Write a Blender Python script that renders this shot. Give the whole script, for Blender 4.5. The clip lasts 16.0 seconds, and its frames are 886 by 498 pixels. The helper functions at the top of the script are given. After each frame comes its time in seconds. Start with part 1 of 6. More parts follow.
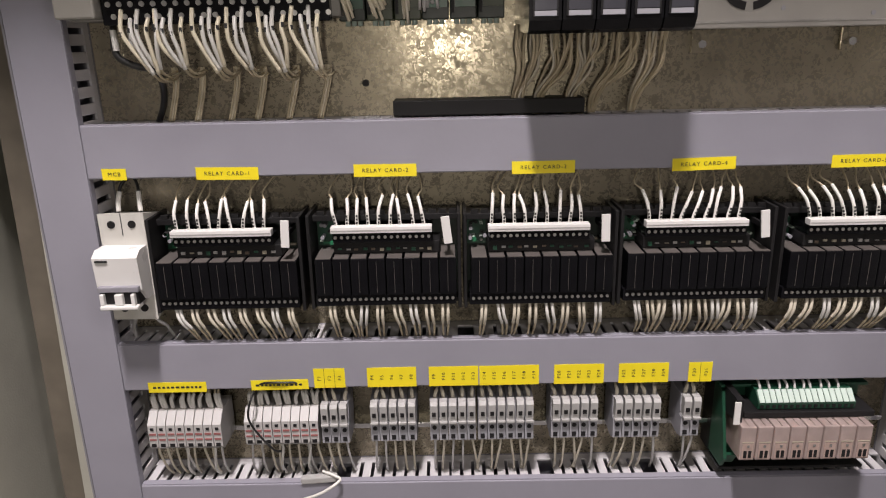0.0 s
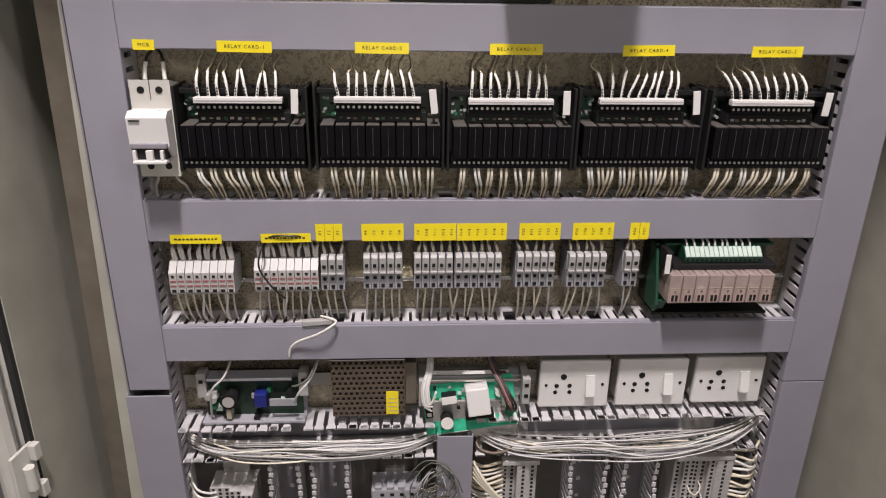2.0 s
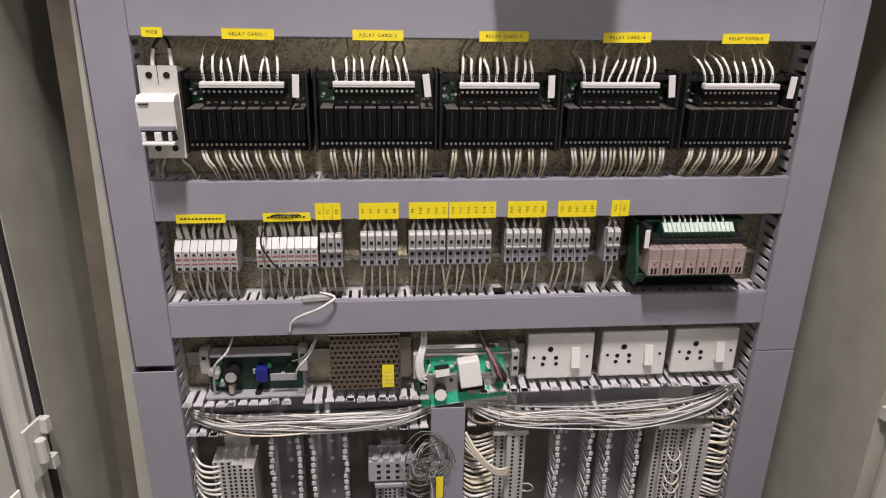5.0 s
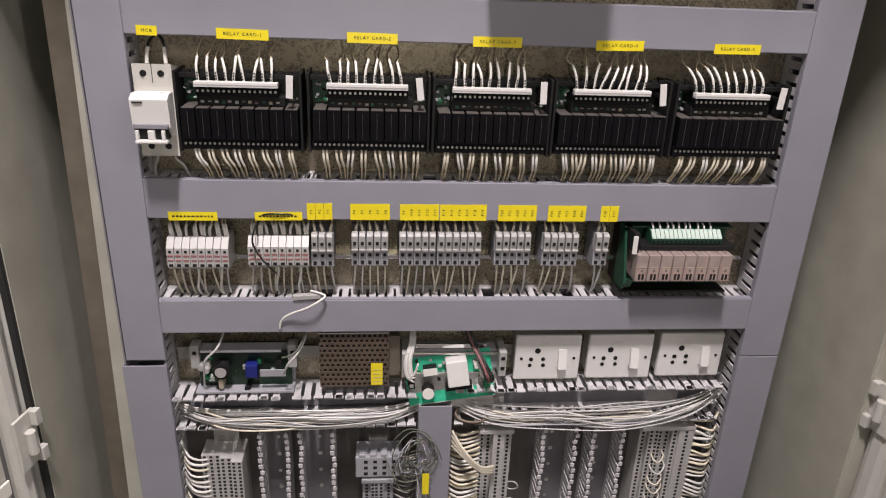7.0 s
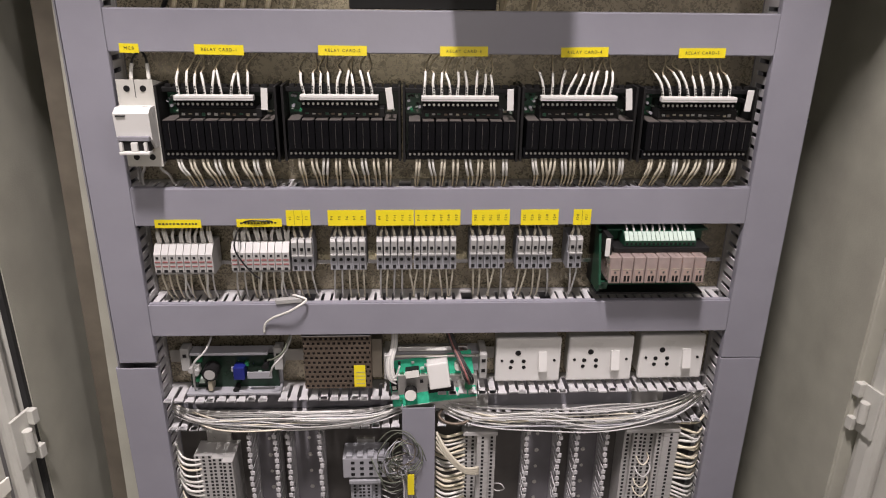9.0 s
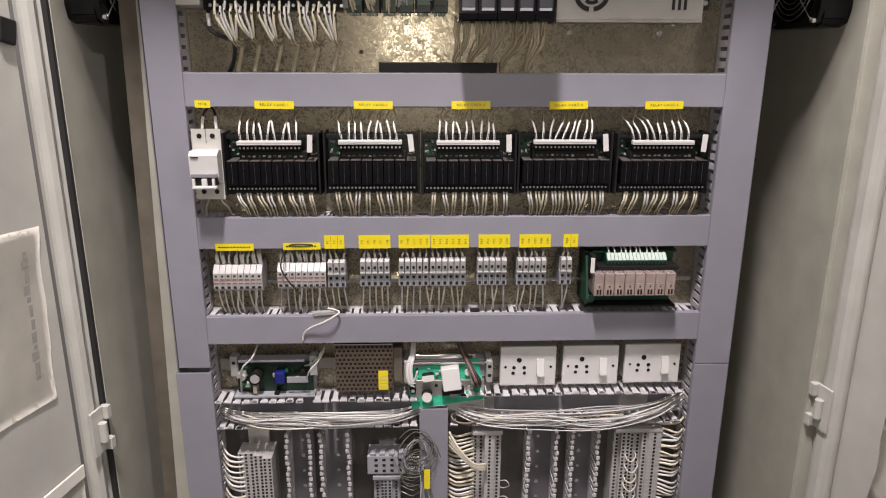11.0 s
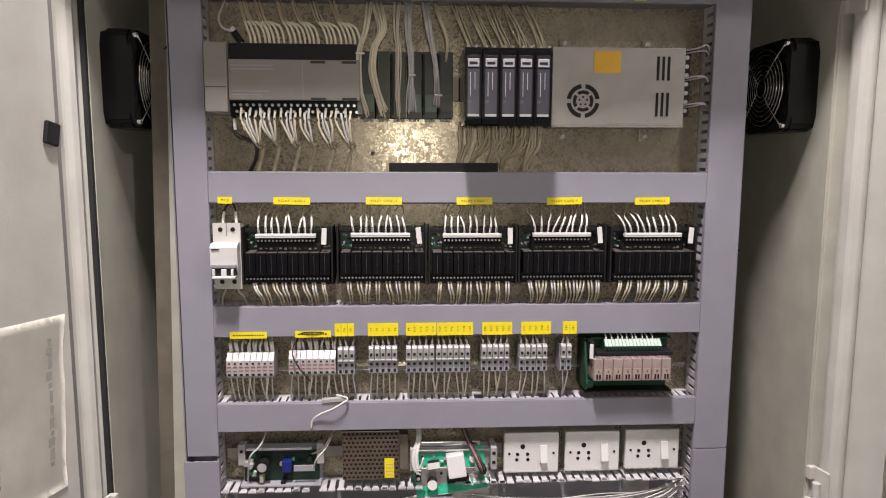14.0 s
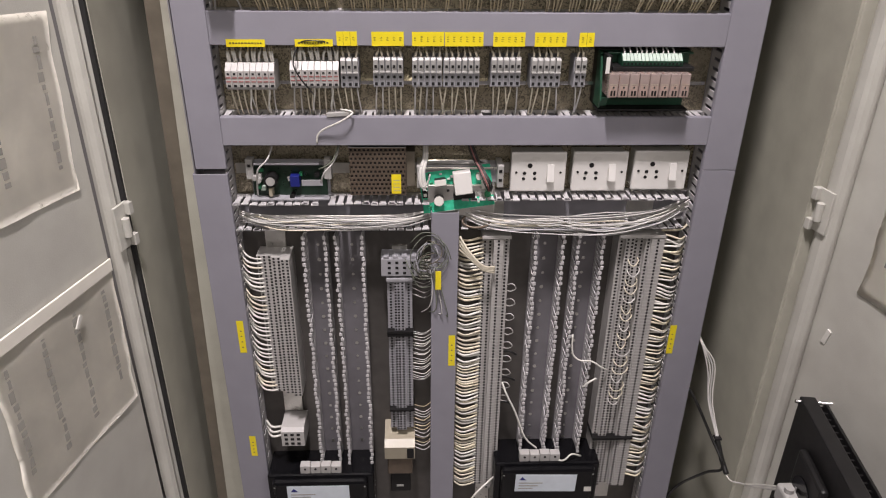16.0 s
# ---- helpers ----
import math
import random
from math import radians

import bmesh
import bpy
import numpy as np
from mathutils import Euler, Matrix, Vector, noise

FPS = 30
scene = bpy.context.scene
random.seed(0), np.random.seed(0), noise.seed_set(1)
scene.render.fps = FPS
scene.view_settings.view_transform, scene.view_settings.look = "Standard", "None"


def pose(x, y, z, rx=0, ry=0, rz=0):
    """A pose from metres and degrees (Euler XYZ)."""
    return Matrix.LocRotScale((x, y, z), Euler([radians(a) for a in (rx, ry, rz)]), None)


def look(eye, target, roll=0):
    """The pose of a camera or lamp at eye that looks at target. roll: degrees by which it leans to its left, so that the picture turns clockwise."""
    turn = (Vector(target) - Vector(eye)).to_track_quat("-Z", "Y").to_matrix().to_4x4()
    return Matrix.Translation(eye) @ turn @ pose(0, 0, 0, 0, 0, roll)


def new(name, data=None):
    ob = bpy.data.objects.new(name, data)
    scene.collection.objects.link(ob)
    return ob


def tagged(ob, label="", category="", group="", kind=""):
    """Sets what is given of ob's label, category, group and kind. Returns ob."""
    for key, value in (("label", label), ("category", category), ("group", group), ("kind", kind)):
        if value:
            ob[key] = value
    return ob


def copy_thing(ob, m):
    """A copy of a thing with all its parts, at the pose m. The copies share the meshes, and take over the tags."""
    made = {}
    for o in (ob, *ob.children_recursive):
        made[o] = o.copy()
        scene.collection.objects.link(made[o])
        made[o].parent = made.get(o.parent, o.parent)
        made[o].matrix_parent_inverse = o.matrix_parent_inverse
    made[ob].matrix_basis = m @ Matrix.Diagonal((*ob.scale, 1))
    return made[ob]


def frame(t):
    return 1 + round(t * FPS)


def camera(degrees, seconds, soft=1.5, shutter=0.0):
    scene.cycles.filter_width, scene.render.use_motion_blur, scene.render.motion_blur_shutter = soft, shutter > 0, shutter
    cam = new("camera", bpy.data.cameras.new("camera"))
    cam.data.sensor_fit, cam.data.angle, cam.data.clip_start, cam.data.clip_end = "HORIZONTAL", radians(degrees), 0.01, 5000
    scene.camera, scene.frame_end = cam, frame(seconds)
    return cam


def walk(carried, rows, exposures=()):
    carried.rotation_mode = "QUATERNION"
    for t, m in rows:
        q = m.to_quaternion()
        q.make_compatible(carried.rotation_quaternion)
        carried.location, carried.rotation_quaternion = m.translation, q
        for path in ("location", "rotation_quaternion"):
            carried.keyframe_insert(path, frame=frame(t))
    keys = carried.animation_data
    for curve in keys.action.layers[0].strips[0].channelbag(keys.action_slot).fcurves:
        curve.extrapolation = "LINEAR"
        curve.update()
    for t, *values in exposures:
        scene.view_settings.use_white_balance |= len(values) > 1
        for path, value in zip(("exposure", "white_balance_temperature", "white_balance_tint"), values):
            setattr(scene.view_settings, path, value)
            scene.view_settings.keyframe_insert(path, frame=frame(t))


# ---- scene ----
cam = camera(65.0, 16.0, soft=1.1)
PATH = [
    (0, (0.001, 0.012, 1.502), (-0.022, 1.925, 0.921), -1.3),
    (0.5, (-0.035, -0.018, 1.491), (-0.003, 1.872, 0.837), -1.0),
    (1, (-0.049, -0.052, 1.475), (0.103, 1.824, 0.798), -0.1),
    (1.5, (-0.048, -0.087, 1.459), (0.197, 1.76, 0.733), 0.7),
    (2, (-0.029, -0.103, 1.468), (0.084, 1.755, 0.737), 0.9),
    (2.5, (-0.01, -0.143, 1.462), (-0.106, 1.715, 0.729), -0.8),
    (3, (-0.014, -0.153, 1.453), (0.018, 1.699, 0.7), 0.7),
    (3.5, (-0.032, -0.15, 1.458), (0.102, 1.706, 0.726), 0.2),
    (4, (-0.04, -0.149, 1.455), (0.12, 1.705, 0.721), 0.8),
    (6.5, (-0.045, -0.145, 1.468), (0.132, 1.722, 0.774), 1.0),
    (7, (-0.039, -0.149, 1.472), (0.142, 1.697, 0.722), 2.3),
    (7.5, (-0.024, -0.158, 1.469), (0.109, 1.694, 0.725), 2.2),
    (8, (0.009, -0.16, 1.469), (0.129, 1.686, 0.711), 1.2),
    (8.2, (0.01, -0.164, 1.465), (0.144, 1.686, 0.718), 1.6),
    (10.3, (0.037, -0.226, 1.489), (0.03, 1.672, 0.858), -1.2),
    (10.5, (0.025, -0.265, 1.486), (0.051, 1.65, 0.911), -0.9),
    (11, (0.006, -0.326, 1.472), (0.077, 1.596, 0.923), 0.2),
    (11.5, (0.007, -0.339, 1.48), (0.132, 1.599, 1.002), -0.8),
    (12, (0.0, -0.347, 1.478), (0.182, 1.611, 1.112), -0.8),
    (12.5, (-0.001, -0.364, 1.473), (0.167, 1.615, 1.242), -0.6),
    (12.7, (-0.005, -0.362, 1.470), (0.168, 1.624, 1.318), -0.1),
    (12.8, (-0.003, -0.359, 1.472), (0.166, 1.626, 1.299), 0.3),
    (13, (-0.006, -0.367, 1.468), (0.155, 1.616, 1.265), 0.6),
    (13.5, (-0.014, -0.372, 1.468), (0.105, 1.609, 1.223), -0.1),
    (14, (-0.021, -0.376, 1.464), (0.091, 1.604, 1.205), 0.2),
    (14.5, (-0.014, -0.374, 1.462), (0.077, 1.597, 1.13), 0.8),
    (14.7, (-0.011, -0.372, 1.466), (0.052, 1.569, 0.989), 1.3),
    (14.9, (-0.003, -0.374, 1.45), (0.052, 1.524, 0.822), 1.1),
    (15, (-0.011, -0.372, 1.435), (0.07, 1.505, 0.749), 1.4),
    (15.2, (-0.012, -0.371, 1.424), (0.086, 1.47, 0.646), 0.8),
    (15.5, (-0.015, -0.373, 1.402), (0.087, 1.429, 0.54), 0.6),
    (16, (-0.014, -0.367, 1.396), (0.06, 1.418, 0.496), 0.7),
]
walk(cam, [(t, look(eye, target, roll)) for t, eye, target, roll in PATH],
     exposures=((0, -0.16), (8.2, -0.13), (10.3, -0.02), (11.5, 0.0), (13.0, 0.16), (14.5, 0.10), (16, 0.02)))

# ---- light ----
world = bpy.data.worlds.new("room_air")
scene.world = world
world.use_nodes = True
world.node_tree.nodes["Background"].inputs[0].default_value = (0.9, 0.95, 1.0, 1)
world.node_tree.nodes["Background"].inputs[1].default_value = 0.02
scene.view_settings.exposure = 0.0

FACE, PLATE = 0.52, 0.562       # front of the duct covers, front of the mounting plate
XL, XR = -0.268, 0.377          # inner edges of the two upright ducts
OL, OR = -0.314, 0.424          # their outer edges
WL, WR = -0.388, 0.513          # inner faces of the cabinet's sides
FRONT, BACK = 0.480, 0.720      # front edge and back of the cabinet
TOP, BOTTOM = 1.730, 0.08
LAMP_Z = 3.10


# ---- materials ----
def mat(name, base, rough=0.5, metal=0.0, var=0.12, scale=40.0, big=3.0, stain=None, bump=0.0, bump_scale=300.0,
        rvar=0.1, spec=0.5, alpha=None, transmission=0.0, coat=0.0, random_obj=0.0, emit=0.0):
    m = bpy.data.materials.new(name)
    m.use_nodes = True
    nt = m.node_tree
    bs = nt.nodes["Principled BSDF"]
    tc = nt.nodes.new("ShaderNodeTexCoord")
    n1 = nt.nodes.new("ShaderNodeTexNoise")
    n1.inputs["Scale"].default_value = scale
    n1.inputs["Detail"].default_value = 6
    n2 = nt.nodes.new("ShaderNodeTexNoise")
    n2.inputs["Scale"].default_value = big
    n2.inputs["Detail"].default_value = 4
    for n in (n1, n2):
        nt.links.new(tc.outputs["Object"], n.inputs["Vector"])
    add = nt.nodes.new("ShaderNodeMath")
    add.operation = "ADD"
    nt.links.new(n1.outputs["Fac"], add.inputs[0])
    nt.links.new(n2.outputs["Fac"], add.inputs[1])
    last = add.outputs[0]
    if random_obj:
        oi = nt.nodes.new("ShaderNodeObjectInfo")
        mul = nt.nodes.new("ShaderNodeMath")
        mul.operation = "MULTIPLY_ADD"
        mul.inputs[1].default_value = random_obj
        nt.links.new(oi.outputs["Random"], mul.inputs[0])
        nt.links.new(last, mul.inputs[2])
        last = mul.outputs[0]
    mr = nt.nodes.new("ShaderNodeMapRange")
    mr.inputs["From Min"].default_value = 0.65
    mr.inputs["From Max"].default_value = 1.35 + random_obj
    nt.links.new(last, mr.inputs["Value"])
    mix = nt.nodes.new("ShaderNodeMix")
    mix.data_type = "RGBA"
    lo = tuple(c * (1 - var) for c in base) if stain is None else stain
    hi = tuple(min(1, c * (1 + var * 0.6)) for c in base)
    mix.inputs["A"].default_value = (*lo, 1)
    mix.inputs["B"].default_value = (*hi, 1)
    nt.links.new(mr.outputs["Result"], mix.inputs["Factor"])
    nt.links.new(mix.outputs["Result"], bs.inputs["Base Color"])
    rr = nt.nodes.new("ShaderNodeMapRange")
    rr.inputs["To Min"].default_value = max(0.03, rough - rvar)
    rr.inputs["To Max"].default_value = min(1, rough + rvar)
    nt.links.new(n1.outputs["Fac"], rr.inputs["Value"])
    nt.links.new(rr.outputs["Result"], bs.inputs["Roughness"])
    bs.inputs["Metallic"].default_value = metal
    bs.inputs["Transmission Weight"].default_value = transmission
    bs.inputs["Coat Weight"].default_value = coat
    bs.inputs["Specular IOR Level"].default_value = spec
    if emit:
        bs.inputs["Emission Color"].default_value = (*base, 1)
        bs.inputs["Emission Strength"].default_value = emit
    if bump:
        n3 = nt.nodes.new("ShaderNodeTexNoise")
        n3.inputs["Scale"].default_value = bump_scale
        nt.links.new(tc.outputs["Object"], n3.inputs["Vector"])
        bp = nt.nodes.new("ShaderNodeBump")
        bp.inputs["Strength"].default_value = bump
        bp.inputs["Distance"].default_value = 0.001
        nt.links.new(n3.outputs["Fac"], bp.inputs["Height"])
        nt.links.new(bp.outputs["Normal"], bs.inputs["Normal"])
    return m


def galvanised():
    """Hot-dip zinc with its spangle of small crystals and brown dirt."""
    m = mat("galvanised_steel", (0.33, 0.292, 0.215), 0.42, 0.72, 0.16, 40, 6)
    nt = m.node_tree
    bs = nt.nodes["Principled BSDF"]
    tc = nt.nodes["Texture Coordinate"]
    vo = nt.nodes.new("ShaderNodeTexVoronoi")
    vo.inputs["Scale"].default_value = 210
    warp = nt.nodes.new("ShaderNodeTexNoise")
    warp.inputs["Scale"].default_value = 160
    warp.inputs["Detail"].default_value = 5
    nt.links.new(tc.outputs["Object"], warp.inputs["Vector"])
    mx = nt.nodes.new("ShaderNodeMix")
    mx.data_type = "RGBA"
    mx.blend_type = "LINEAR_LIGHT"
    mx.inputs["Factor"].default_value = 0.02
    nt.links.new(tc.outputs["Object"], mx.inputs["A"])
    nt.links.new(warp.outputs["Color"], mx.inputs["B"])
    nt.links.new(mx.outputs["Result"], vo.inputs["Vector"])
    sep = nt.nodes.new("ShaderNodeSeparateColor")
    nt.links.new(vo.outputs["Color"], sep.inputs["Color"])
    rr = nt.nodes.new("ShaderNodeMapRange")
    rr.inputs["To Min"].default_value = 0.17
    rr.inputs["To Max"].default_value = 0.46
    nt.links.new(sep.outputs["Red"], rr.inputs["Value"])
    nt.links.new(rr.outputs["Result"], bs.inputs["Roughness"])
    bp = nt.nodes.new("ShaderNodeBump")
    bp.inputs["Strength"].default_value = 0.27
    bp.inputs["Distance"].default_value = 0.0012
    mixh = nt.nodes.new("ShaderNodeMath")
    mixh.operation = "ADD"
    soft = nt.nodes.new("ShaderNodeMath")
    soft.operation = "MULTIPLY"
    soft.inputs[1].default_value = 0.35
    nt.links.new(warp.outputs["Fac"], soft.inputs[0])
    nt.links.new(sep.outputs["Green"], mixh.inputs[0])
    nt.links.new(soft.outputs[0], mixh.inputs[1])
    nt.links.new(mixh.outputs[0], bp.inputs["Height"])
    nt.links.new(bp.outputs["Normal"], bs.inputs["Normal"])
    return m


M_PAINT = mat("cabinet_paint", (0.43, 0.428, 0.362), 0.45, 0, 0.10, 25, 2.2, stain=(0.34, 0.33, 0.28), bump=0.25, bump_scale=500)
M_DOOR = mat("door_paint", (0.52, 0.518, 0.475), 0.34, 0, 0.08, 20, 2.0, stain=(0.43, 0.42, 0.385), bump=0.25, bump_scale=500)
M_DUCT = mat("grey_pvc", (0.255, 0.250, 0.290), 0.42, 0, 0.08, 30, 4, bump=0.08, bump_scale=200)
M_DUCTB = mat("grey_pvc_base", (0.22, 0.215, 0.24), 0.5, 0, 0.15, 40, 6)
M_FINGER = mat("grey_pvc_finger", (0.50, 0.49, 0.50), 0.4, 0, 0.15, 40, 6, random_obj=0.25)
M_ZINC = galvanised()
M_STEEL = mat("zinc_plated_steel", (0.62, 0.61, 0.58), 0.32, 0.9, 0.15, 120, 12, rvar=0.12)
M_CHROME = mat("bright_steel", (0.75, 0.75, 0.74), 0.15, 1.0, 0.08, 100, 10)
M_BLACK = mat("black_plastic", (0.005, 0.005, 0.006), 0.20, 0, 0.3, 60, 8, rvar=0.08, spec=0.25)
M_BLACKM = mat("black_matt_plastic", (0.012, 0.0115, 0.012), 0.5, 0, 0.3, 80, 8, spec=0.25)
M_WHITE = mat("white_plastic", (0.66, 0.65, 0.63), 0.3, 0, 0.05, 30, 5)
M_OFFWHITE = mat("offwhite_plastic", (0.52, 0.51, 0.47), 0.38, 0, 0.08, 40, 6)
M_LGREY = mat("light_grey_plastic", (0.36, 0.355, 0.345), 0.4, 0, 0.08, 40, 6)
M_TGREY = mat("terminal_grey_plastic", (0.31, 0.31, 0.335), 0.42, 0, 0.10, 60, 10, random_obj=0.2)
M_TLIGHT = mat("terminal_light_plastic", (0.42, 0.41, 0.40), 0.42, 0, 0.10, 60, 10, random_obj=0.2)
M_PLC = mat("warm_grey_plastic", (0.235, 0.225, 0.20), 0.42, 0, 0.07, 40, 8, bump=0.1)
M_YEL = mat("yellow_tape", (0.80, 0.66, 0.02), 0.35, 0, 0.08, 60, 10)
M_INK = mat("black_ink", (0.02, 0.02, 0.02), 0.6, 0, 0.2)
M_PCB = mat("green_board", (0.008, 0.024, 0.014), 0.3, 0, 0.3, 150, 15)
M_PCBL = mat("bright_green_board", (0.05, 0.50, 0.30), 0.22, 0, 0.35, 180, 20)
M_PCBD = mat("dark_green_board", (0.020, 0.085, 0.050), 0.35, 0, 0.4, 200, 25)
M_GREEN = mat("green_plastic", (0.02, 0.17, 0.075), 0.35, 0, 0.15, 60, 8)
M_PALEG = mat("pale_green_plastic", (0.44, 0.53, 0.47), 0.35, 0, 0.12, 80, 8)
M_WIRE = mat("cream_wire", (0.60, 0.555, 0.45), 0.45, 0, 0.15, 80, 9, random_obj=0.5)
M_WIREG = mat("grey_wire", (0.52, 0.51, 0.50), 0.42, 0, 0.2, 80, 9, random_obj=0.6)
M_WIRET = mat("tan_wire", (0.54, 0.465, 0.32), 0.5, 0, 0.2, 80, 9, random_obj=0.5)
M_WIREB = mat("black_wire", (0.012, 0.012, 0.012), 0.4, 0, 0.2)
M_WIREGR = mat("dull_green_wire", (0.13, 0.145, 0.11), 0.5, 0, 0.4, 80, 9, random_obj=0.6)
M_SLEEVE = mat("white_sleeve", (0.64, 0.63, 0.59), 0.4, 0, 0.06, 90, 10)
M_RED = mat("red_plastic", (0.27, 0.10, 0.095), 0.4, 0, 0.2)
M_BLUE = mat("blue_plastic", (0.012, 0.018, 0.16), 0.35, 0, 0.15)
M_SMPS = mat("aluminium_sheet", (0.38, 0.365, 0.335), 0.45, 0.55, 0.10, 60, 7)
M_PSU = mat("brown_steel_mesh", (0.135, 0.105, 0.08), 0.45, 0.4, 0.3, 60, 8)
M_ORANGE = mat("faded_orange_label", (0.72, 0.42, 0.03), 0.5, 0, 0.12, 60, 10)
M_OLIVE = mat("olive_green_plastic", (0.036, 0.048, 0.020), 0.4, 0, 0.3, 90, 10)
M_MODULE = mat("near_black_green_plastic", (0.012, 0.020, 0.014), 0.4, 0, 0.3, 90, 10)
M_ROSE = mat("rose_brown_contacts", (0.36, 0.27, 0.235), 0.35, 0, 0.25, 120, 12)
M_ANOD = mat("black_anodised_aluminium", (0.017, 0.0165, 0.017), 0.38, 0.3, 0.3, 90, 9)
M_PAPER = mat("worn_paper", (0.80, 0.775, 0.70), 0.6, 0, 0.12, 30, 7, bump=0.4, bump_scale=25)
M_PRINT = mat("faint_grey_print", (0.33, 0.32, 0.29), 0.7, 0, 0.1, 90, 20)
M_COPPER = mat("copper_winding", (0.36, 0.13, 0.045), 0.35, 0.7, 0.2)
M_GAP = mat("gap_black", (0.02, 0.02, 0.02), 0.7, 0, 0.2)
M_CLEAR = mat("rose_tinted_cover", (0.72, 0.58, 0.54), 0.12, 0, 0.2, 90, 8, transmission=0.6)
# relay tops: light falling from above is put into this paler tone
M_RELTOP = mat("lit_relay_plastic", (0.095, 0.085, 0.078), 0.4, 0, 0.2, 90, 10)
M_GREEND = mat("dark_green_plastic", (0.012, 0.062, 0.034), 0.4, 0, 0.2, 60, 8)
M_DARKBROWN = mat("dark_brown", (0.135, 0.117, 0.09), 0.5, 0, 0.3, 40, 5)
# open upright duct bases: the shade inside them is put into this grey
M_DUCTD = mat("shaded_grey_pvc", (0.17, 0.163, 0.178), 0.5, 0, 0.2, 40, 5)
M_CARD = mat("black_green_board", (0.010, 0.022, 0.016), 0.4, 0, 0.4, 200, 25)
M_CREAM = mat("yellowed_cream_wire", (0.70, 0.64, 0.49), 0.42, 0, 0.15, 80, 9, random_obj=0.4)
# lower plate's zinc: the shade between the open ducts is put into its grey
M_GREYZ = mat("shaded_grey_zinc", (0.13, 0.121, 0.114), 0.5, 0.5, 0.25, 50, 5, rvar=0.1)
M_FOIL = mat("pale_blue_label", (0.62, 0.68, 0.74), 0.4, 0, 0.10, 60, 12)
M_BEIGE = mat("beige_plastic", (0.36, 0.325, 0.25), 0.4, 0, 0.12, 60, 10)
M_WINDOW = mat("smoked_window", (0.045, 0.045, 0.054), 0.25, 0, 0.15, 60, 10)
M_ROOM = mat("room_plaster", (0.21, 0.205, 0.20), 0.8, 0, 0.08, 6, 0.8)
M_FLOOR = mat("concrete", (0.28, 0.27, 0.26), 0.7, 0, 0.15, 8, 0.9)
M_LAMP = mat("lamp_tube", (1.0, 0.97, 0.90), 0.5, 0, 0.0, emit=1.0)


# ---- building helpers ----
def B(bm, x0, x1, y0, y1, z0, z1, bev=0.0):
    """A box, with bevelled edges if bev is given."""
    v = [bm.verts.new((x, y, z)) for x in (x0, x1) for y in (y0, y1) for z in (z0, z1)]
    fs = [bm.faces.new([v[i] for i in q]) for q in
          ((0, 1, 3, 2), (4, 6, 7, 5), (0, 4, 5, 1), (2, 3, 7, 6), (0, 2, 6, 4), (1, 5, 7, 3))]
    if bev:
        es = {e for f in fs for e in f.edges}
        bmesh.ops.bevel(bm, geom=list(es), offset=bev, segments=2, affect="EDGES", profile=0.5)
    return bm


def box(x0, x1, y0, y1, z0, z1, bev=0.0):
    return B(bmesh.new(), x0, x1, y0, y1, z0, z1, bev)


def prism(bm, pts, x0, x1):
    """A profile of (y, z) points, drawn out along x."""
    a = [bm.verts.new((x0, y, z)) for y, z in pts]
    b = [bm.verts.new((x1, y, z)) for y, z in pts]
    n = len(pts)
    bm.faces.new(a)
    bm.faces.new(b[::-1])
    for i in range(n):
        bm.faces.new((a[i], b[i], b[(i + 1) % n], a[(i + 1) % n]))
    bmesh.ops.recalc_face_normals(bm, faces=bm.faces[:])
    return bm


def cyl(bm, p, q, r, n=12, r2=None):
    """A cylinder or cone from p to q."""
    p, q = Vector(p), Vector(q)
    r2 = r if r2 is None else r2
    d = (q - p).normalized()
    u = d.orthogonal().normalized()
    w = d.cross(u)
    ring = [[bm.verts.new(c + rr * (math.cos(6.28318 * i / n) * u + math.sin(6.28318 * i / n) * w)) for i in range(n)]
            for c, rr in ((p, r), (q, r2))]
    for i in range(n):
        bm.faces.new((ring[0][i], ring[0][(i + 1) % n], ring[1][(i + 1) % n], ring[1][i]))
    bm.faces.new(ring[0][::-1])
    bm.faces.new(ring[1])
    return bm


def tube(bm, pts, r, n=6, steps=5):
    """A round cord through the points, smoothed."""
    P = [Vector(p) for p in pts]
    path = []
    for i in range(len(P) - 1):
        a, b, c, d = P[max(i - 1, 0)], P[i], P[i + 1], P[min(i + 2, len(P) - 1)]
        for s in range(steps):
            t = s / steps
            path.append(0.5 * (2 * b + (c - a) * t + (2 * a - 5 * b + 4 * c - d) * t * t + (3 * b - a - 3 * c + d) * t ** 3))
    path.append(P[-1])
    rings = []
    u = None
    for i, c in enumerate(path):
        d = (path[min(i + 1, len(path) - 1)] - path[max(i - 1, 0)]).normalized()
        u = d.orthogonal().normalized() if u is None else (u - d * u.dot(d)).normalized()
        w = d.cross(u)
        rings.append([bm.verts.new(c + r * (math.cos(6.28318 * k / n) * u + math.sin(6.28318 * k / n) * w)) for k in range(n)])
    for a, b in zip(rings, rings[1:]):
        for k in range(n):
            bm.faces.new((a[k], a[(k + 1) % n], b[(k + 1) % n], b[k])).smooth = True
    bm.faces.new(rings[0][::-1])
    bm.faces.new(rings[-1])
    return bm


def mesh_of(bm, name, material):
    me = bpy.data.meshes.new(name)
    bm.to_mesh(me)
    bm.free()
    for mm in (material if isinstance(material, (list, tuple)) else [material]):
        me.materials.append(mm)
    return me


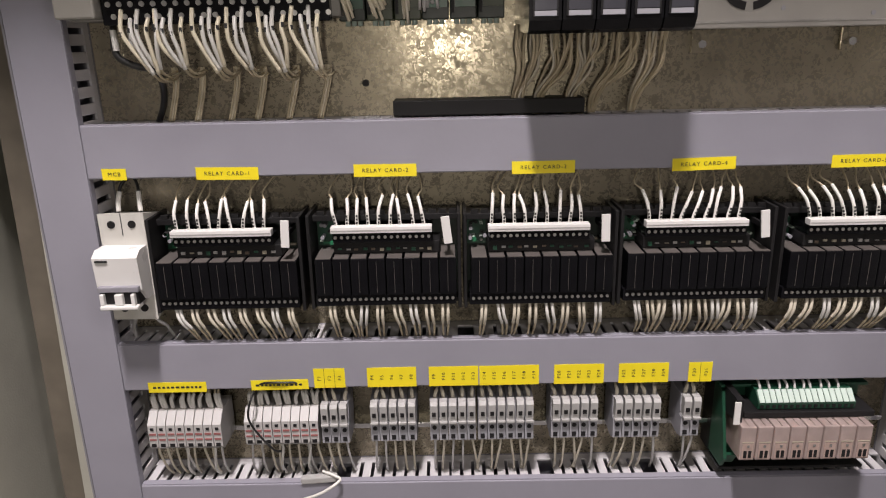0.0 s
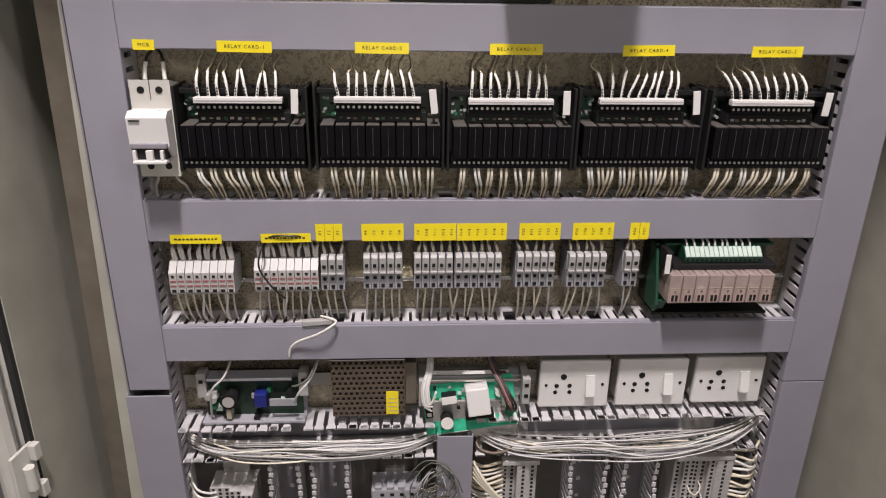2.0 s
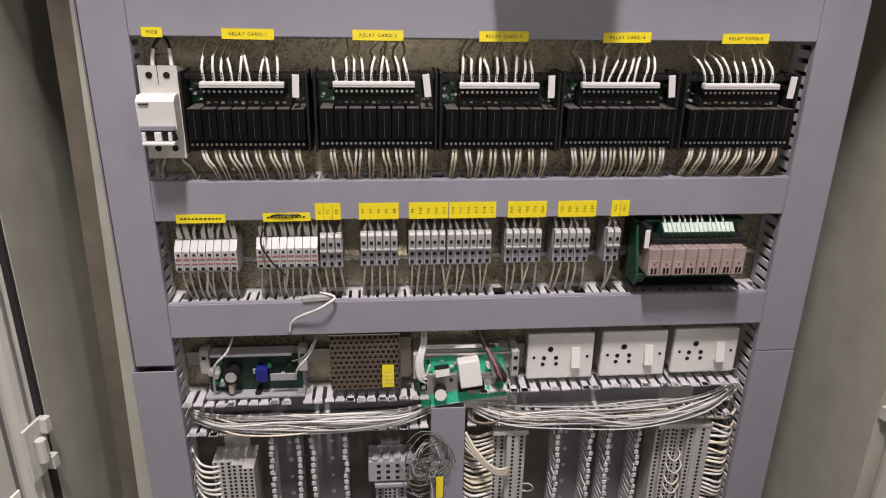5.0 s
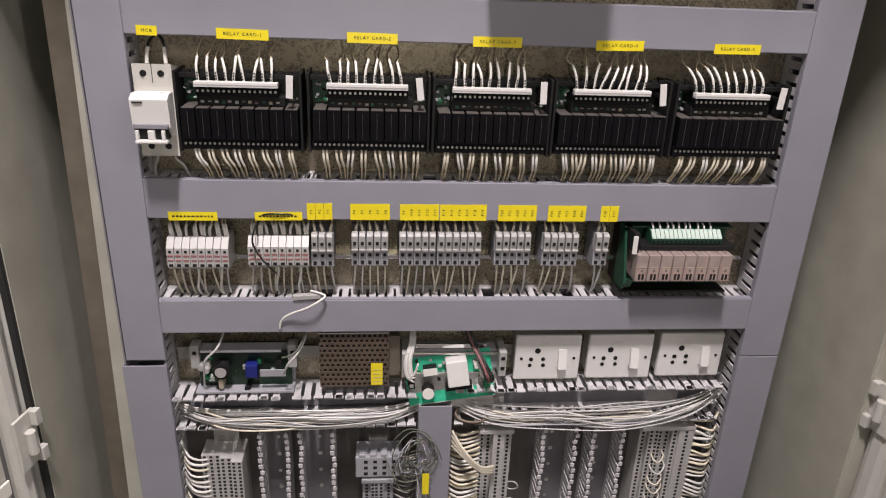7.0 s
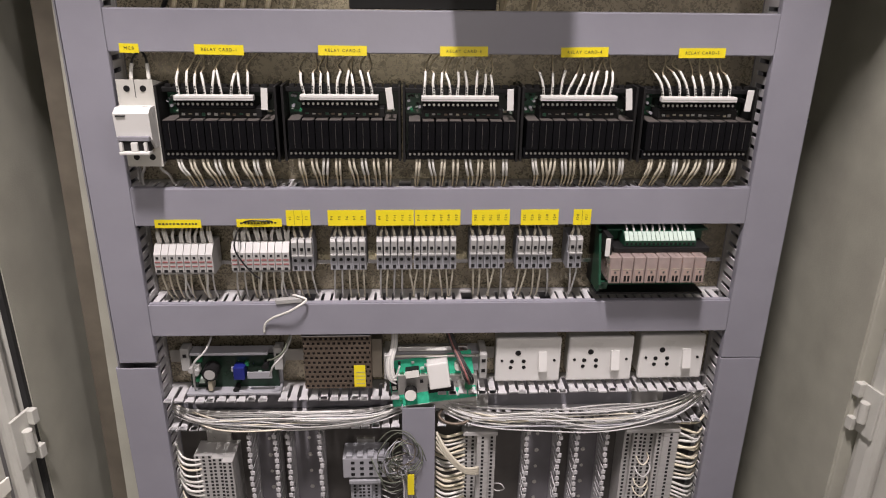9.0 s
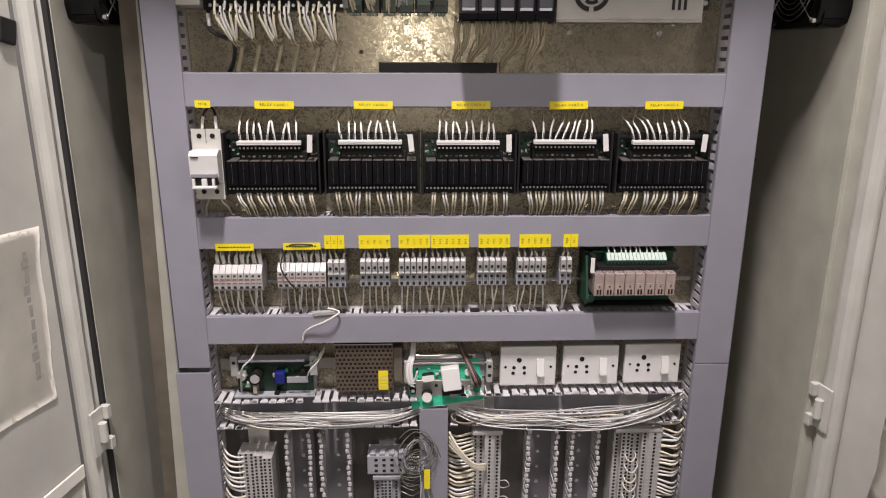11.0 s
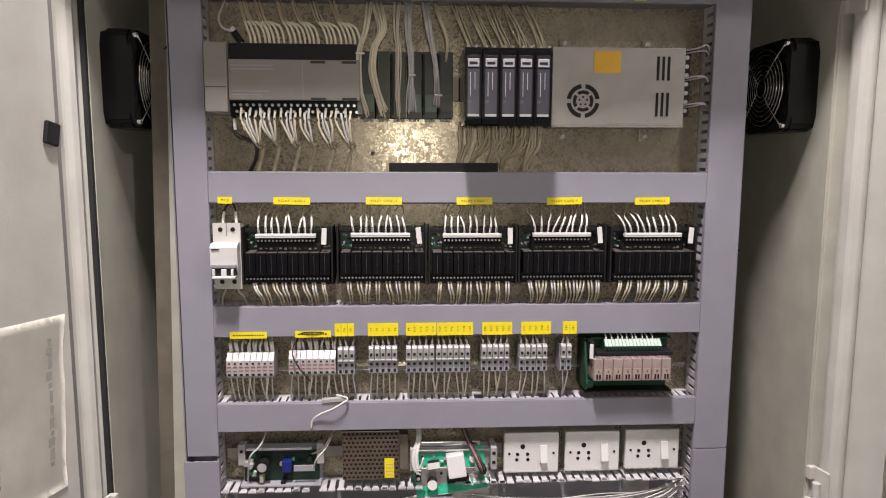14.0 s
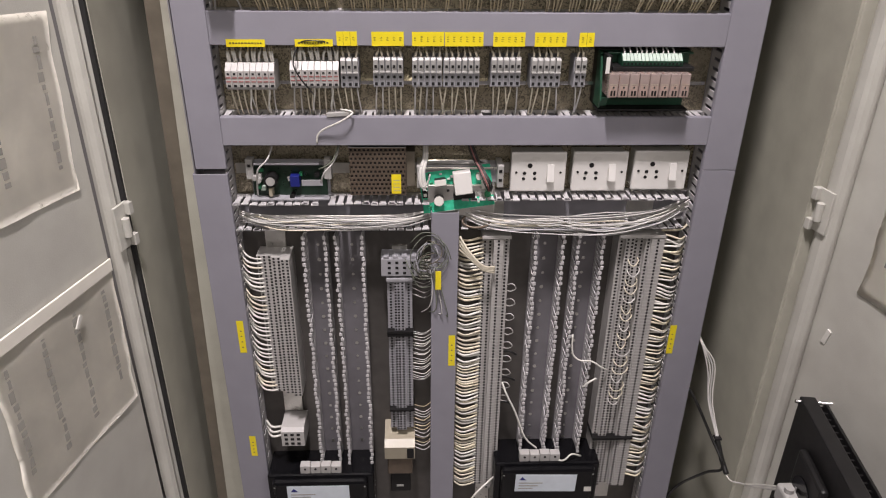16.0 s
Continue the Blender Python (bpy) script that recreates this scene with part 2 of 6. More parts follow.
def part(name, bm, material, parent, label="", at=None):
    """One mesh object under a thing or a part."""
    ob = new(name, bm if isinstance(bm, bpy.types.Mesh) else mesh_of(bm, name, material))
    ob.parent = parent
    if at is not None:
        ob.matrix_local = at if isinstance(at, Matrix) else Matrix.Translation(at)
    return tagged(ob, label)


def thing(name, label, category, loc=(0, 0, 0), group="", kind="", turn=(0, 0, 0)):
    ob = new(name)
    ob.empty_display_size = 0.01
    ob.matrix_basis = pose(*loc, *turn)
    return tagged(ob, label, category, group, kind)


def solid(name, bm, material, label, category, kind="", loc=(0, 0, 0), group=""):
    """A thing of one mesh."""
    ob = new(name, mesh_of(bm, name, material))
    ob.location = loc
    return tagged(ob, label, category, group, kind)


rnd = random.Random(7)


def text_bm(words, size, depth=0.0001):
    """Flat raised lettering with the built-in font, centred, reading along x and standing in the xz plane, facing -y."""
    cu = bpy.data.curves.new("lettering", "FONT")
    cu.body, cu.size, cu.align_x, cu.align_y, cu.extrude, cu.resolution_u = words, size, "CENTER", "CENTER", depth, 2
    cu.space_character = 1.3
    ob = bpy.data.objects.new("lettering", cu)
    me = bpy.data.meshes.new_from_object(ob)
    bm = bmesh.new()
    bm.from_mesh(me)
    bmesh.ops.transform(bm, matrix=Matrix.Rotation(radians(90), 4, "X"), verts=bm.verts[:])
    bpy.data.objects.remove(ob)
    bpy.data.curves.remove(cu)
    bpy.data.meshes.remove(me)
    return bm


# ---- room ----
solid("floor", box(-2.6, 2.7, -2.6, 1.2, -0.1, 0), M_FLOOR, "grey concrete floor of the panel room", "floor", "structure")
solid("ceiling", box(-2.6, 2.7, -2.6, 1.2, 3.3, 3.4), M_ROOM, "pale plastered ceiling of the panel room", "ceiling", "structure")
solid("wall_north", box(-2.6, 2.7, 1.1, 1.2, 0, 3.3), M_ROOM, "pale plastered wall behind the cabinet", "wall", "structure")
solid("wall_south", box(-2.6, 2.7, -2.7, -2.6, 0, 3.3), M_ROOM, "pale plastered wall facing the cabinet", "wall", "structure")
solid("wall_west", box(-2.7, -2.6, -2.6, 1.1, 0, 3.3), M_ROOM, "pale plastered side wall", "wall", "structure")
solid("wall_east", box(2.7, 2.8, -2.6, 1.1, 0, 3.3), M_ROOM, "pale plastered side wall", "wall", "structure")

# two tube lamps below the ceiling: one close over the cabinet's front, one added farther back as fill
def tube_lamp(x, y, energy):
    lamp = thing("ceiling_lamp", "white tube lamp hung out of view below the ceiling", "lamp", (x, y, LAMP_Z), "ceiling lamps")
    part("lamp_body", box(-0.07, 0.07, -0.17, 0.17, 0.03, 0.08, 0.006), M_WHITE, lamp)
    part("tube", cyl(bmesh.new(), (0, -0.15, 0.014), (0, 0.15, 0.014), 0.013, 16), M_LAMP, lamp, "glowing white tube")
    for yy in (-0.10, 0.10):
        part("hanger", cyl(bmesh.new(), (0, yy, 0.08), (0, yy, 3.3 - LAMP_Z), 0.005, 8), M_STEEL, lamp)
    ld = bpy.data.lights.new("tube_light", "AREA")
    ld.shape, ld.size, ld.size_y, ld.energy, ld.color = "RECTANGLE", 0.12, 0.30, energy, (1.0, 0.905, 0.91)
    new("tube_light", ld).matrix_basis = pose(x, y, LAMP_Z - 0.002)


tube_lamp(-0.12, -0.25, 78)
# unseen lamp, added to brighten the inside of the left door
tube_lamp(1.50, -1.50, 27)

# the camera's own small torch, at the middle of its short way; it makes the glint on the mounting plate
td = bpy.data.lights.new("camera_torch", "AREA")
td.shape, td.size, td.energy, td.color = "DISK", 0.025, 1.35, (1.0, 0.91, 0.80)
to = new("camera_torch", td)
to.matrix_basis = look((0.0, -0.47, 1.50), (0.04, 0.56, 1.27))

# ---- cabinet shell ----
cab = thing("control_cabinet", "grey painted steel control cabinet with both doors open", "cabinet", (0, 0, 0))
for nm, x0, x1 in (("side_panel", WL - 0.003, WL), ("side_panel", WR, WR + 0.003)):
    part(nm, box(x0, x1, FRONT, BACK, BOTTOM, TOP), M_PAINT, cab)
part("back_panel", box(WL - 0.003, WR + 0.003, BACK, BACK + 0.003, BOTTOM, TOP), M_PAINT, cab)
# unseen roof; its height and front overhang are set to shade the top row
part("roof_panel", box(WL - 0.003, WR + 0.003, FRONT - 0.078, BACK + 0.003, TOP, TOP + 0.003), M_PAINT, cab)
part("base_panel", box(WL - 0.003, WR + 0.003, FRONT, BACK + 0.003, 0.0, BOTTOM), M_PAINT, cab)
part("front_lip", box(WL - 0.016, WL - 0.0068, FRONT - 0.004, FRONT + 0.012, BOTTOM, TOP, 0.0015), M_DOOR, cab, "pale painted folded lip")
# black strip put in so that the gap beside the left door stays dark
part("seal", box(WL - 0.0066, WL - 0.0010, FRONT - 0.0065, FRONT - 0.0004, BOTTOM, TOP), M_GAP, cab, "black strip filling the gap beside the door")
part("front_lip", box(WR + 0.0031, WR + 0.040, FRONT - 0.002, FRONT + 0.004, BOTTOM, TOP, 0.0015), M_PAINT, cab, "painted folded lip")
# uprights that carry the mounting plate, beside the ducts
def slab(pts, y0, y1):
    """An outline of (x, z) points, drawn out along y."""
    bm = bmesh.new()
    a = [bm.verts.new((x, y0, z)) for x, z in pts]
    b = [bm.verts.new((x, y1, z)) for x, z in pts]
    bm.faces.new(a)
    bm.faces.new(b[::-1])
    for i in range(len(pts)):
        q = (i + 1) % len(pts)
        bm.faces.new((a[i], b[i], b[q], a[q]))
    bmesh.ops.recalc_face_normals(bm, faces=bm.faces[:])
    return bm


part("upright", slab([(-0.362, BOTTOM), (OL - 0.001, BOTTOM), (OL - 0.001, TOP), (-0.3155, TOP)], 0.545, 0.5515), M_PAINT, cab, "grey painted upright")
# brown strip giving the shade between upright and side panel as colour
part("upright_flange", slab([(-0.378, BOTTOM), (-0.3625, BOTTOM), (-0.316, TOP), (-0.338, TOP)], 0.5485, 0.60), M_DARKBROWN, cab, "dark brown strip for the shade beside the upright")
part("upright", box(OR + 0.001, OR + 0.010, 0.545, 0.60, BOTTOM, TOP, 0.003), M_PAINT, cab, "grey painted upright")

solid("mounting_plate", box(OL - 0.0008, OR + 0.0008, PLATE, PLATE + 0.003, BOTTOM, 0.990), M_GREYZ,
      "grey steel mounting plate, shade in its colour, behind the lower terminals", "mounting plate")
plate = solid("mounting_plate", box(OL - 0.0008, OR + 0.0008, PLATE, PLATE + 0.003, 0.9905, 1.725), M_ZINC,
              "galvanised steel mounting plate with spangled dull surface", "mounting plate")


# ---- doors ----
def door(side, ang):
    """An open cabinet door: a pan with folded edge, seen from its inside. Local x runs from the hinge outwards."""
    hx = WL - 0.006 if side < 0 else WR + 0.014
    w, s = 0.44, -side
    r = 180 + (90 - ang) if side < 0 else -(90 - ang)
    z0, z1 = BOTTOM + 0.02, TOP + 0.02

    def yb(p, q):
        return (min(s * p, s * q), max(s * p, s * q))
    d = part("door", box(0.022, w, *yb(-0.022, -0.020), z0, z1), M_DOOR, cab, "grey painted steel door standing open",
             at=pose(hx, FRONT - (0.009 if side < 0 else 0.0045), 0, 0, 0, r))
    part("folded_edge", box(0.004 if side < 0 else 0.0005, 0.022 if side < 0 else 0.030, *yb(-0.020, 0.002), z0, z1, 0.009), M_DOOR, d)
    part("folded_edge", box(w - 0.02, w, *yb(-0.020, 0.0), z0, z1, 0.003), M_DOOR, d)
    part("stiffener", box(0.030, w - 0.02, *yb(-0.020, -0.014), z1 - 0.03, z1, 0.002), M_DOOR, d)
    return d, s


doorL, sL = door(-1, 10)
doorR, sR = door(1, 10)


# ---- wiring ducts ----
def hduct(x0, x1, z0, z1, label, pitch=0.0098, fw=0.0068, cover=True, both=False):
    """A level slotted duct with its fingers; local origin at its lower left back corner."""
    d = thing("cable_duct", label, "cable duct", (x0, PLATE, z0), "cable ducts")
    L, H, D = x1 - x0, z1 - z0, PLATE - FACE
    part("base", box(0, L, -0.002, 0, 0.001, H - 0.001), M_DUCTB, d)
    if not both:
        part("lower_side", box(0, L, -D + 0.004, -0.002, 0.001, 0.0026), M_DUCTB, d)
    fy = -D + (0.002 if cover else -0.001)
    fm = bmesh.new()
    B(fm, -fw / 2, fw / 2, fy, -0.009, -0.0008, 0.0008)
    B(fm, -fw / 2 - 0.0012, fw / 2 + 0.0012, fy, fy + 0.006, -0.0008, 0.0008)
    fm = mesh_of(fm, "finger", M_FINGER)
    for zz in ((H - 0.0018, 0.0018) if both else (H - 0.0018,)):
        part("side_strip", box(0, L, -0.0095, -0.0021, zz - 0.0008, zz + 0.0008), M_FINGER, d)
        for i in range(int(L / pitch)):
            if rnd.random() < 0.025:
                continue
            part("finger", fm, None, d, at=pose((i + 0.55) * pitch, 0, zz, rnd.uniform(-1.2, 1.2), 0, rnd.uniform(-1, 1)))
    if cover:
        c = bmesh.new()
        B(c, 0.0004, L - 0.0004, -D, -D + 0.0018, 0, H, 0.0007)
        B(c, 0.0004, L - 0.0004, -D + 0.0019, -D + 0.008, H - 0.0007, H + 0.0005)
        B(c, 0.0004, L - 0.0004, -D + 0.0019, -D + 0.008, -0.0005, 0.0008)
        part("cover", c, M_DUCT, d, "smooth grey snap-on cover")
    return d


def vduct(x0, x1, z0, z1, label, sides, covers=(), pitch=0.0125, fw=0.0078, holes=False, D=PLATE - FACE, base=None, inset=0.0):
    """An upright slotted duct. sides: which of its two sides get fingers; covers: stretches (from, to) that are closed."""
    d = thing("cable_duct", label, "cable duct", (x0, PLATE, z0), "cable ducts")
    W, L = x1 - x0, z1 - z0
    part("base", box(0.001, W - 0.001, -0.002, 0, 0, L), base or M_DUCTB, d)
    fy = -D + (0.002 if covers else -0.001)
    fm = bmesh.new()
    B(fm, -0.0008, 0.0008, fy, -0.009, -fw / 2, fw / 2)
    B(fm, -0.0008, 0.0008, fy, fy + 0.006, -fw / 2 - 0.0014, fw / 2 + 0.0014)
    if holes:
        B(fm, -0.0024, 0.0024, fy - 0.0012, fy - 0.0001, -fw / 2, fw / 2)
    fm = mesh_of(fm, "finger", M_FINGER)
    for s in (0, 1):
        xx = W - 0.0022 if s else 0.0022
        if s not in sides:
            part("side_wall", box(xx - 0.0008, xx + 0.0008, -D + 0.004, -0.002, 0, L), M_DUCTB, d)
            continue
        part("side_strip", box(xx - 0.0008, xx + 0.0008, -0.0095, -0.0021, 0, L), M_FINGER, d)
        for i in range(int(L / pitch)):
            part("finger", fm, None, d, at=pose(xx, 0, (i + 0.5) * pitch, 0, rnd.uniform(-1.5, 1.5), rnd.uniform(-2, 2)))
    for k, (a, b) in enumerate(covers):
        c = bmesh.new()
        e = inset if k else 0.0
        B(c, e, W, -D, -D + 0.0018, a - z0, b - z0, 0.0007)
        for q in (e, W - 0.0012):
            B(c, q, q + 0.0012, -D + 0.0019, -D + 0.008, a - z0, b - z0)
        part("cover", c, M_DUCT, d, "smooth grey snap-on cover")
    if holes:
        h = bmesh.new()
        n = int(L / 0.025)
        for i in range(n):
            cyl(h, (W / 2, -0.002, (i + 0.5) * 0.025), (W / 2, -0.0028, (i + 0.5) * 0.025), 0.0022 if i % 2 else 0.0028, 10)
        tagged(part("fixing_rivets", h, M_STEEL, d, "small bright rivets"), kind="stuff")
    return d


LOW = 0.30
vduct(OL, XL, LOW, 1.72, "grey slotted cable duct with split cover, upright", (1,), ((LOW, 1.063), (1.070, 1.72)), inset=0.0055)
vduct(XR, OR, LOW, 1.72, "grey slotted cable duct with closed cover, upright", (0,), ((LOW, 1.0665), (1.0675, 1.72)))
hduct(XL, XR, 1.660, 1.702, "grey slotted cable duct under the roof")
hduct(XL, XR, 1.407, 1.446, "grey slotted cable duct above the relay cards")
hduct(XL, XR, 1.232, 1.272, "grey slotted cable duct below the relay cards")
hduct(XL, XR, 1.103, 1.141, "grey slotted cable duct below the fuse terminals")
hduct(XL, 0.004, 0.978, 1.020, "open grey slotted duct full of loose wires", cover=False, both=True, pitch=0.0118, fw=0.0075)
hduct(0.047, XR, 0.978, 1.026, "open grey slotted duct full of loose wires", cover=False, both=True, pitch=0.0118, fw=0.0075)
vduct(0.006, 0.045, LOW, 1.012, "grey slotted cable duct dividing the lower terminals", (0, 1), ((LOW, 1.005),))
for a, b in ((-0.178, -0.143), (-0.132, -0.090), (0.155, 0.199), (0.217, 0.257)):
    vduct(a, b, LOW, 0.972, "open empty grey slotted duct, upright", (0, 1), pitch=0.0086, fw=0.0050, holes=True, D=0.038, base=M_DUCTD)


# ---- yellow labels ----
def label_tape(x0, x1, z0, z1, words, tilt=0.0, cells=0):
    w, h = x1 - x0, z1 - z0
    d = thing("label_tape", "yellow adhesive tape with black lettering on a duct cover", "label", ((x0 + x1) / 2, FACE, (z0 + z1) / 2),
              "yellow labels", turn=(0, tilt, 0))
    part("tape", box(-w / 2, w / 2, -0.0004, -0.0001, -h / 2, h / 2), M_YEL, d)
    if cells:
        cw = w / cells
        for i in range(cells):
            part("lettering", text_bm(words[i], 0.0038), M_INK, d, at=pose((i + 0.5) * cw - w / 2, -0.0005, 0, 0, -90, 0))
            if i and cells < 4:
                part("divider", box(i * cw - w / 2 - 0.00014, i * cw - w / 2 + 0.00014, -0.0006, -0.0004, -h / 2, h / 2), M_INK, d)
    elif words == "|":
        x = -w * 0.42
        while x < w * 0.40:
            q = rnd.uniform(0.0012, 0.0030)
            part("print_bar", box(x, x + q, -0.0006, -0.0004, -0.0009, 0.0008), M_INK, d)
            x += q + 0.0014
    elif words == "-":
        for q in range(4):
            part("print_bar", box(-0.0012, 0.0012, -0.0006, -0.0004, h * (0.17 * q - 0.34), h * (0.17 * q - 0.34) + 0.0018), M_DARKBROWN, d)
    else:
        part("lettering", text_bm(words, 0.0041), M_INK, d, at=(0, -0.0005, 0))
    return d


label_tape(-0.2565, -0.2385, 1.4060, 1.4145, "MCB", 1)
for i, x in enumerate((-0.1635, -0.0465, 0.0702, 0.1880, 0.3045)):
    label_tape(x - 0.0232, x + 0.0232, 1.4047, 1.4140, "RELAY CARD-%d" % (i + 1), (0.8, 0.4, -0.3, -1.0, -0.5)[i])
label_tape(-0.2475, -0.2000, 1.2300, 1.2390, "|")
label_tape(-0.1635, -0.1168, 1.2308, 1.2396, "|", -0.5)
k = 1
for x0, x1, n in ((-0.1120, -0.0868, 3), (-0.0688, -0.0290, 5), (-0.0188, 0.0210, 5), (0.0220, 0.0700, 6), (0.0822, 0.1222, 5), (0.1342, 0.1742, 5), (0.1902, 0.2090, 2)):
    q = 1.2318
    label_tape(x0, x1, q, q + 0.0172, ["F%d" % (k + i) for i in range(n)], -0.3, n)
    k += n
for x, z0, z1 in ((-0.2795, 0.774, 0.831), (-0.2855, 0.567, 0.609), (0.0380, 0.745, 0.801), (0.3790, 0.763, 0.815)):
    label_tape(x - 0.005, x + 0.005, z0, z1, "-")
for x, w in ((-0.158, 0.006), (-0.048, 0.0045), (-0.026, 0.0045), (-0.008, 0.0045)):
    label_tape(x - w, x + w, 1.6620, 1.6620 + (0.010 if w > 0.005 else 0.030), "-" if w < 0.005 else "|")
for x in (0.067, 0.088, 0.110, 0.134, 0.158, 0.278):
    label_tape(x - 0.008, x + 0.008, 1.6620, 1.6710, "|")


# ---- wires ----
def wire(parent, pts, r=0.0011, m=None, n=6, steps=4, name="wire", label=""):
    return part(name, tube(bmesh.new(), pts, r, n, steps), m or M_WIRE, parent, label)


def jit(a=0.001):
    return rnd.uniform(-a, a)


# ---- miniature circuit breaker ----
def breaker(x, z):
    d = thing("circuit_breaker", "white two-pole miniature circuit breaker on its rail", "circuit breaker", (x, PLATE, z))
    w = 0.0345
    b = bmesh.new()
    prism(b, [(0, 0.012), (-0.048, 0.0), (-0.048, 0.085), (0, 0.075)], 0, w)
    part("body", b, M_OFFWHITE, d)
    f = bmesh.new()
    prism(f, [(-0.0481, 0.021), (-0.058, 0.021), (-0.066, 0.031), (-0.068, 0.056), (-0.061, 0.0605), (-0.0481, 0.0605)], 0.0006, w - 0.0006)
    part("front_block", f, M_WHITE, d)
    part("toggle_bar", box(0.002, w - 0.002, -0.0700, -0.0640, 0.0300, 0.0345, 0.0008), M_DUCTB, d, "dark grey toggle bar")
    part("toggle_recess", box(0.003, w - 0.003, -0.0680, -0.056, 0.0205, 0.0299), M_BLACKM, d, "dark recess of the toggles")
    t = bmesh.new()
    B(t, 0.003, w - 0.003, -0.0725, -0.062, 0.0170, 0.0203, 0.001)
    for xx in (0.0035, 0.0145, 0.0265):
        B(t, xx, xx + (0.0060 if xx == 0.0145 else 0.0030), -0.0715, -0.060, 0.0204, 0.0290, 0.0006)
    part("toggle", t, M_WHITE, d, "linked white toggle, switched down")
    part("print_bar", box(0.003, 0.012, -0.0688, -0.0676, 0.0530, 0.0545), M_INK, d)
    for xx in (0.0095, 0.025):
        for zz in (0.0095, 0.0765):
            part("screw_hole", cyl(bmesh.new(), (xx, -0.0486, zz), (xx, -0.0475, zz), 0.0030, 14), M_BLACKM, d)
    for xx in (0.0172,):
        part("pole_joint", box(xx - 0.0003, xx + 0.0003, -0.0483, -0.0479, 0.068, 0.085), M_INK, d)
    return d


breaker(-0.2625, 1.297)
wb = thing("wire_bundle", "two black wires with white sleeves feeding the breaker", "wires", (-0.245, 0.53, 1.382))
for x, q in ((-0.0085, 0.004), (0.0085, -0.002)):
    a = wire(wb, [(x, 0, -0.003), (x * 0.95, 0.001, 0.006), (x * 0.7, 0.006, 0.018), (q, 0.012, 0.027)], 0.0013, M_WIREB)
    part("sleeve", tube(bmesh.new(), [(x, 0, -0.002), (x * 0.95, 0.001, 0.006), (x * 0.85, 0.0035, 0.0125)], 0.0019, 8), M_SLEEVE, a, "white sleeve")
wb = thing("wire_bundle", "wires leaving the breaker below", "wires", (-0.245, 0.53, 1.299))
for x, q in ((-0.0085, -0.013), (0.0085, 0.014)):
    a = wire(wb, [(x, 0, 0.004), (x, 0, -0.008), (q, 0.004, -0.016), (q * 1.2, 0.010, -0.0285)], 0.0014, M_WIREG)


# ---- relay cards ----
def relay_card(x, z):
    d = thing("relay_card", "black eight-relay card with green board on its rail", "relay card", (x, PLATE, z), "relay cards")
    W, H = 0.1160, 0.077
    c = bmesh.new()
    B(c, 0, W, -0.014, 0, 0.010, 0.066)
    B(c, 0, W, -0.030, -0.014, 0, 0.0035)
    B(c, 0, W, -0.0330, -0.014, H - 0.0085, H - 0.0035, 0.0006)
    for k in range(14):
        B(c, 0.006 + k * 0.0078, 0.0115 + k * 0.0078, -0.0330, -0.0300, H - 0.0034, H - 0.0005)
    part("carrier", c, M_BLACKM, d)
    for xx in (0.0, W - 0.0026):
        part("end_plate", box(xx, xx + 0.0026, -0.0480, -0.010, 0.002, H, 0.0006), M_BLACKM, d)
    part("board", box(0.0025, W - 0.0025, -0.0185, -0.0165, 0.004, H - 0.004), M_CARD, d, "near-black circuit board")
    part("board_end", box(0.0035, 0.0180, -0.0200, -0.0186, 0.046, 0.068), M_PCBD, d, "green end of the board")
    part("carrier_ledge", box(0.0190, 0.1000, -0.0420, -0.0186, 0.0450, 0.0545, 0.0008), M_BLACKM, d, "dark ledge above the relays")
    for k in range(12):
        q = 0.022 + k * 0.0063 + jit(0.001)
        part("diode", box(q, q + 0.0030, -0.0432, -0.0420, 0.0480 + jit(0.001), 0.0497 + jit(0.0006)), (M_PSU, M_LGREY, M_PCBD, M_BEIGE)[rnd.randrange(4)], d)
    for i in range(8):
        xx = 0.0055 + i * 0.01345
        r = bmesh.new()
        B(r, xx, xx + 0.0126, -0.0530, -0.0186, 0.0150, 0.0440, 0.0005)
        rel = part("relay", r, M_BLACK, d)
        part("pin_mark", box(xx + 0.0060, xx + 0.0062, -0.0533, -0.0529, 0.017, 0.042), M_RELTOP, rel)
        part("relay_top", box(xx + 0.0006, xx + 0.0118, -0.0525, -0.020, 0.0441, 0.0446), M_RELTOP, rel, "relay top coloured as if lit from above")
        part("indicator", cyl(bmesh.new(), (xx + 0.009, -0.0186, 0.0495), (xx + 0.009, -0.0225, 0.0495), 0.0012, 8), M_PALEG if i % 3 else M_LGREY, d)
        part("resistor", box(xx + 0.002, xx + 0.0065, -0.0215, -0.0186, 0.0475, 0.0492), M_BEIGE if i % 2 else M_GREEN, d)
    lt = bmesh.new()
    B(lt, 0.004, W - 0.004, -0.0500, -0.0186, 0.0055, 0.0146, 0.0005)
    part("lower_connector", lt, M_BLACK, d)
    sm = mesh_of(cyl(bmesh.new(), (0, -0.0345, 0), (0, -0.0339, 0), 0.0013, 8), "screw", M_STEEL)
    for i in range(24):
        part("screw", sm, None, d, at=(0.007 + i * 0.00445, -0.0162, 0.0108))
    ub = bmesh.new()
    B(ub, 0.0195, 0.0945, -0.0470, -0.0186, 0.0555, 0.0630)
    up = part("upper_connector", ub, M_BLACK, d)
    part("marker_strip", box(0.0185, 0.0945, -0.0500, -0.0420, 0.0631, 0.0680, 0.0004), M_WHITE, d, "white marker strip")
    part("marker_groove", box(0.0190, 0.0940, -0.0503, -0.0499, 0.0650, 0.0657), M_LGREY, d)
    for i in range(16):
        part("screw", sm, None, up, at=(0.0215 + i * 0.0047, -0.0130, 0.0593))
